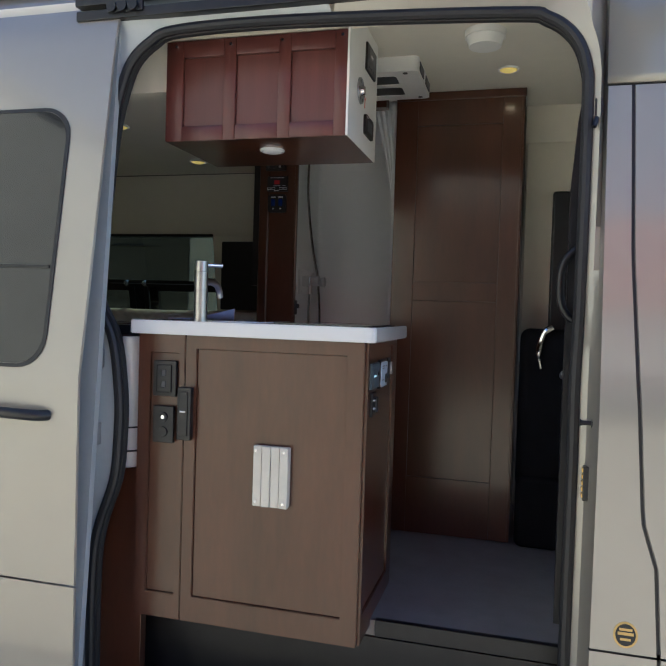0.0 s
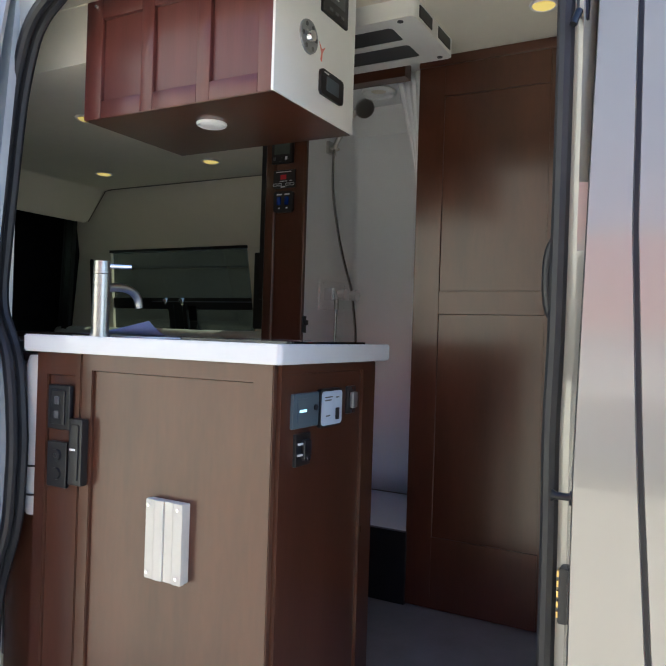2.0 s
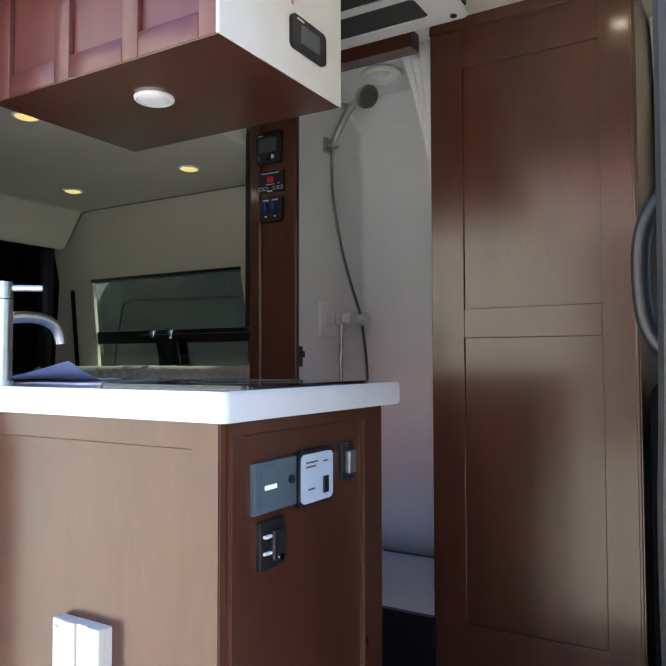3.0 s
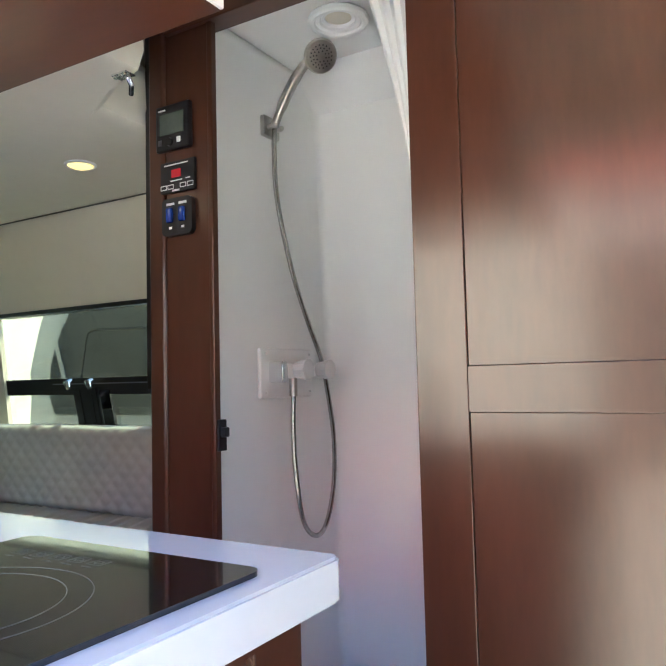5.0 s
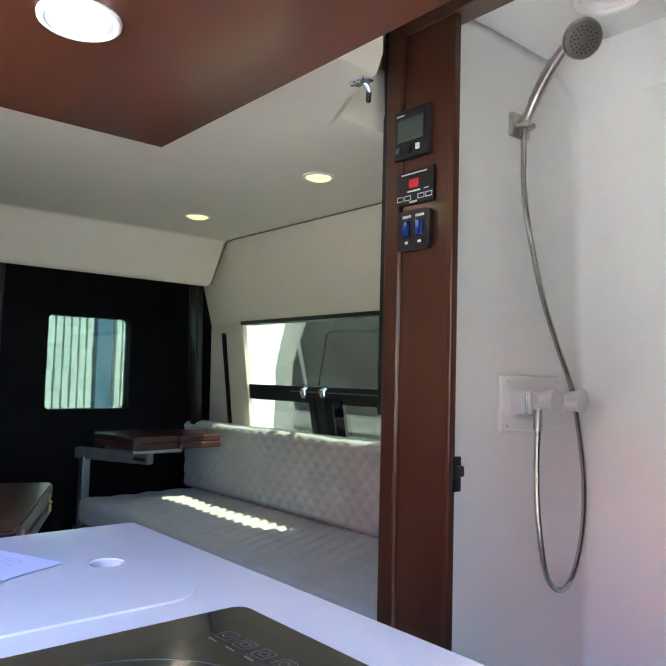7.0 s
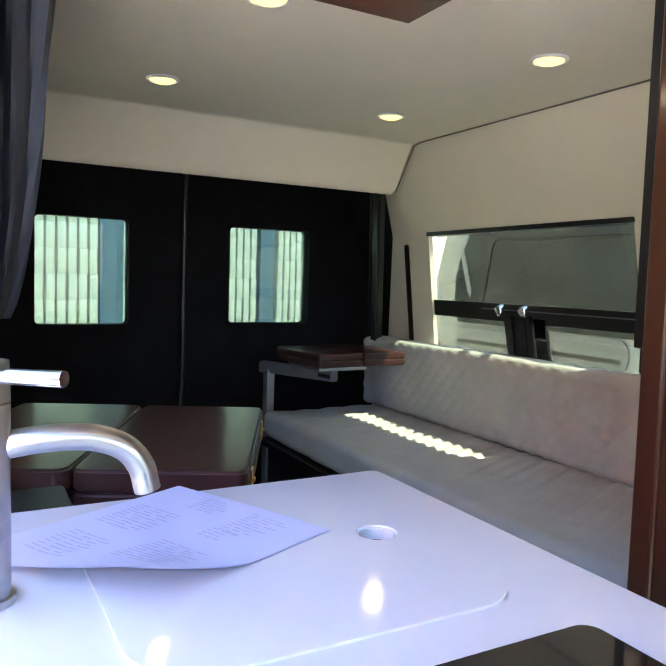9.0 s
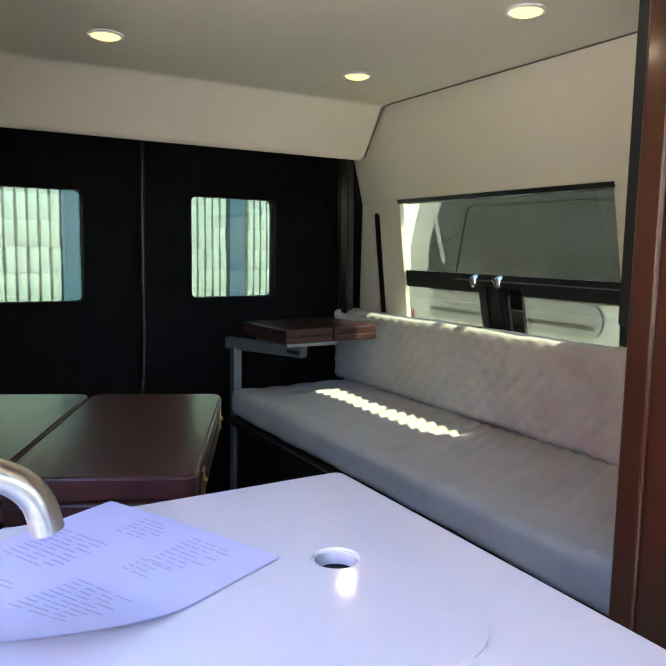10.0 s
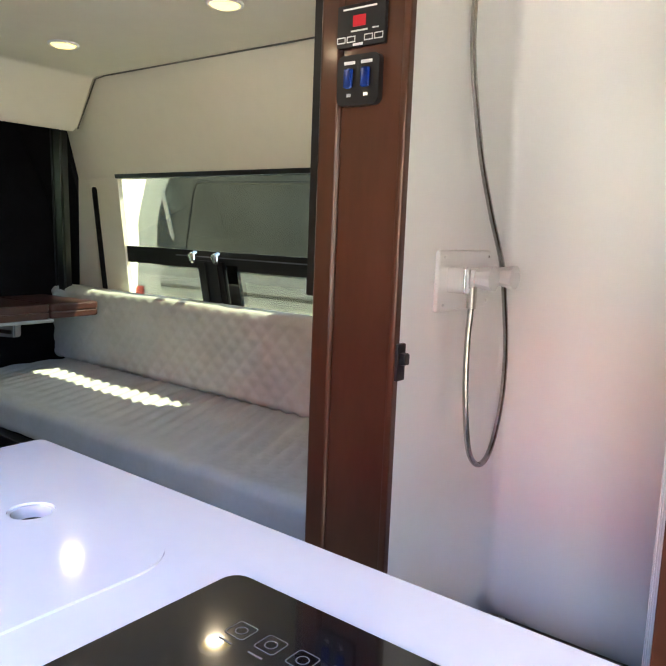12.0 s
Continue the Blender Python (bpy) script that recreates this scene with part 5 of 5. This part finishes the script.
big = wooden_case(0.50, 0.245, 0.062)
ang = 180 - 25.0
u, nn = Vector((-0.905, 0.425, 0)), Vector((0.425, 0.905, 0))
mid = Vector((-1.02, 2.394, 0)) + u * 0.25 - nn * 0.245
big.matrix_basis = pose(mid.x, mid.y, 1.538, 0, 0, -25.0)
small = copy_thing(big, pose(-2.50, 3.36, 1.556, 0, 0, 4) @ Matrix.Diagonal((0.66, 0.80, 0.80, 1)))
small.scale = (0.66, 0.80, 0.80)
small["label"] = "closed brown wooden case resting on the swing arm beside the sofa"


def swing_table(x, y, z, px, py, z0, label):
    t = thing("swing_arm", (px, py, z0), label, "table arm", "swing arms")
    part("plate", boxed(x - 0.13, x + 0.13, y - 0.10, y + 0.10, z - 0.012, z, 0.004), STEEL, t)
    part("post", boxed(px - 0.022, px + 0.022, py - 0.016, py + 0.016, z0, z - 0.04, 0.004), STEEL, t)
    way = Vector((x + 0.10 - px, y - 0.015 - py, 0)).normalized()
    side = Vector((-way.y, way.x, 0))
    a, b = Vector((px, py, 0)) - way * 0.04, Vector((x + 0.10, y - 0.015, 0))
    bm = bmesh.new()
    ring = [a - side * 0.018, b - side * 0.018, b + side * 0.018, a + side * 0.018]
    low, high = [[bm.verts.new((p.x, p.y, h)) for p in ring] for h in (z - 0.056, z - 0.0125)]
    bm.faces.new(low[::-1])
    bm.faces.new(high)
    for k in range(4):
        bm.faces.new((low[k], low[(k + 1) % 4], high[(k + 1) % 4], high[k]))
    bmesh.ops.bevel(bm, geom=bm.edges[:], offset=0.004, segments=2, affect="EDGES")
    part("arm", bm, STEEL, t)
    c = b - way * 0.06 - side * 0.022
    bm = bmesh.new()
    tube(bm, [(c.x, c.y, z - 0.036), (c.x + way.x * 0.05, c.y + way.y * 0.05, z - 0.038)], 0.007)
    part("clamp_lever", bm, BLACK, t, "black clamp lever")
    return t


swing_table(-2.46, 3.28, 1.556, -2.66, 3.13, FLOOR, "grey metal swing arm carrying a case at the sofa end")
swing_table(mid.x, mid.y, 1.538, -1.15, 2.20, FLOOR, "grey metal swing arm carrying a case beside the galley")

# ---- surroundings ----
blk = thing("block_building", (-6.6, 3, 0), "pale ribbed concrete block building behind the van", "building")
part("wall", boxed(-6.9, -6.66, -12, 16, 0, 5.0), BLOCK, blk)
part("roof", boxed(-7.6, -6.6, -12, 16, 5.0, 5.12), ROOFING, blk)
POSTS = ((3.20, 3.44), (5.13, 5.34))
for y0, y1 in POSTS:
    part("pilaster", boxed(-6.66, -6.585, y0, y1, 0, 5.0, 0.004), BLUE_PAINT, blk, "blue grey painted post")
me_rib = mesh_of("rib", boxed(-6.662, -6.602, -0.038, 0.038, -0.1108, 0.1108, 0.003), BLOCK)
for row in range(6):
    for k in range(43):
        y = 2.25 + k * 0.1
        if any(a - 0.03 < y < b + 0.03 for a, b in POSTS):
            continue
        ob = new("block_rib", me_rib)
        ob.parent = blk
        ob.matrix_parent_inverse = Matrix.Translation(-blk.location)
        ob.location = (0.003 * math.sin(k * 7 + row), y + 0.004 * math.sin(k * 3.3 + row * 2.1), 1.3 + row * 0.222)
blk.rotation_euler.z = radians(20)

hall = thing("white_hall", (0, -9, 0), "white building with a red fascia across the yard", "building")
part("wall", boxed(-11, 13, -9.4, -9.0, 0, 5.15), WALL_WHITE, hall)
part("fascia", boxed(-26, 13, -9.5, -8.8, 5.15, 6.8), RED_PAINT, hall, "red fascia")
part("roof", boxed(-26.2, 13.2, -14, -8.8, 6.8, 6.95), ROOFING, hall)
# Unseen doors, added so that wood and glass mirror something dark.
for k in range(6):
    x = -9.6 + k * 3.7
    dr = part("reflected_dark_door", boxed(x, x + 3.2, -9.0, -8.96, 0, 4.0), DARK_REFLECTED, hall, "dark roller door, added unseen to darken reflections")
    for j in range(12):
        part("slat", boxed(x + 0.05, x + 3.15, -8.96, -8.945, 0.1 + j * 0.32, 0.39 + j * 0.32, 0.004), DARK_REFLECTED, dr)

pv = thing("parked_van", (-3.5, 7.4, 0), "pale tall van with smoked glass parked alongside", "van")
bm = bmesh.new()
plate(bm, [(-6.12, 0.5), (1.2, 0.5), (1.2, 2.70), (1.05, 2.85), (-5.60, 2.85), (-5.78, 2.72), (-5.96, 2.354), (-6.06, 2.06), (-6.10, 1.914), (-6.08, 1.66), (-6.10, 1.40)], 6.5, 8.5, "xzy")
part("body", bm, VAN_WHITE, pv)
bm = bmesh.new()
plate(bm, [(-5.70, 1.50), (-3.0, 1.50), (-3.0, 2.40), (-3.3, 2.52), (-5.45, 2.52), (-5.585, 2.35), (-5.70, 2.14), (-5.765, 1.96), (-5.775, 1.66)], 6.485, 6.53, "xzy")
part("window", bm, SMOKED, pv, "smoked side glass")
bm = bmesh.new()
tube(bm, smooth_line([(-5.37, 6.486, 1.56), (-5.351, 6.486, 1.668), (-5.262, 6.486, 2.125), (-5.236, 6.486, 2.23), (-5.148, 6.486, 2.298), (-4.714, 6.486, 2.286), (-3.3, 6.486, 2.27)], 5), 0.013, 8)
part("window_seal", bm, RUBBER, pv)
# A pale plate laid on the glass as the light streak reflected there.
bm = bmesh.new()
plate(bm, [(-5.72, 2.22), (-5.66, 2.22), (-5.505, 1.80), (-5.52, 1.75), (-5.565, 1.80)], 6.478, 6.486, "xzy")
part("reflection_streak", bm, mat("grey_reflection", (0.30, 0.31, 0.31), 0.5, var=0.1), pv, "pale grey plate drawn for a pillar's reflection on the glass")
bm = bmesh.new()
plate(bm, round_rect(-5.72, -3.67, 1.235, 1.49, 0.11), 6.48, 6.52, "xzy")
part("side_moulding", bm, mat("grey_cladding", (0.24, 0.25, 0.26), 0.5, var=0.1), pv)
bm = bmesh.new()
box(bm, -5.70, -3.74, 6.474, 6.482, 1.300, 1.335, 0.003)
part("moulding_groove", bm, RUBBER, pv)
part("tail_light", boxed(-6.10, -6.0, 6.47, 6.55, 1.16, 1.275, 0.01), RED_PAINT, pv, "red lamp")
for x in (-7.2, -0.2):
    bm = bmesh.new()
    disc(bm, (x, 6.46, 0.38), 0.38, 0.26, "y", 28)
    w = part("wheel", bm, RUBBER, pv)
    bm = bmesh.new()
    disc(bm, (x, 6.455, 0.38), 0.22, 0.02, "y", 24)
    part("hub", bm, STEEL, w)
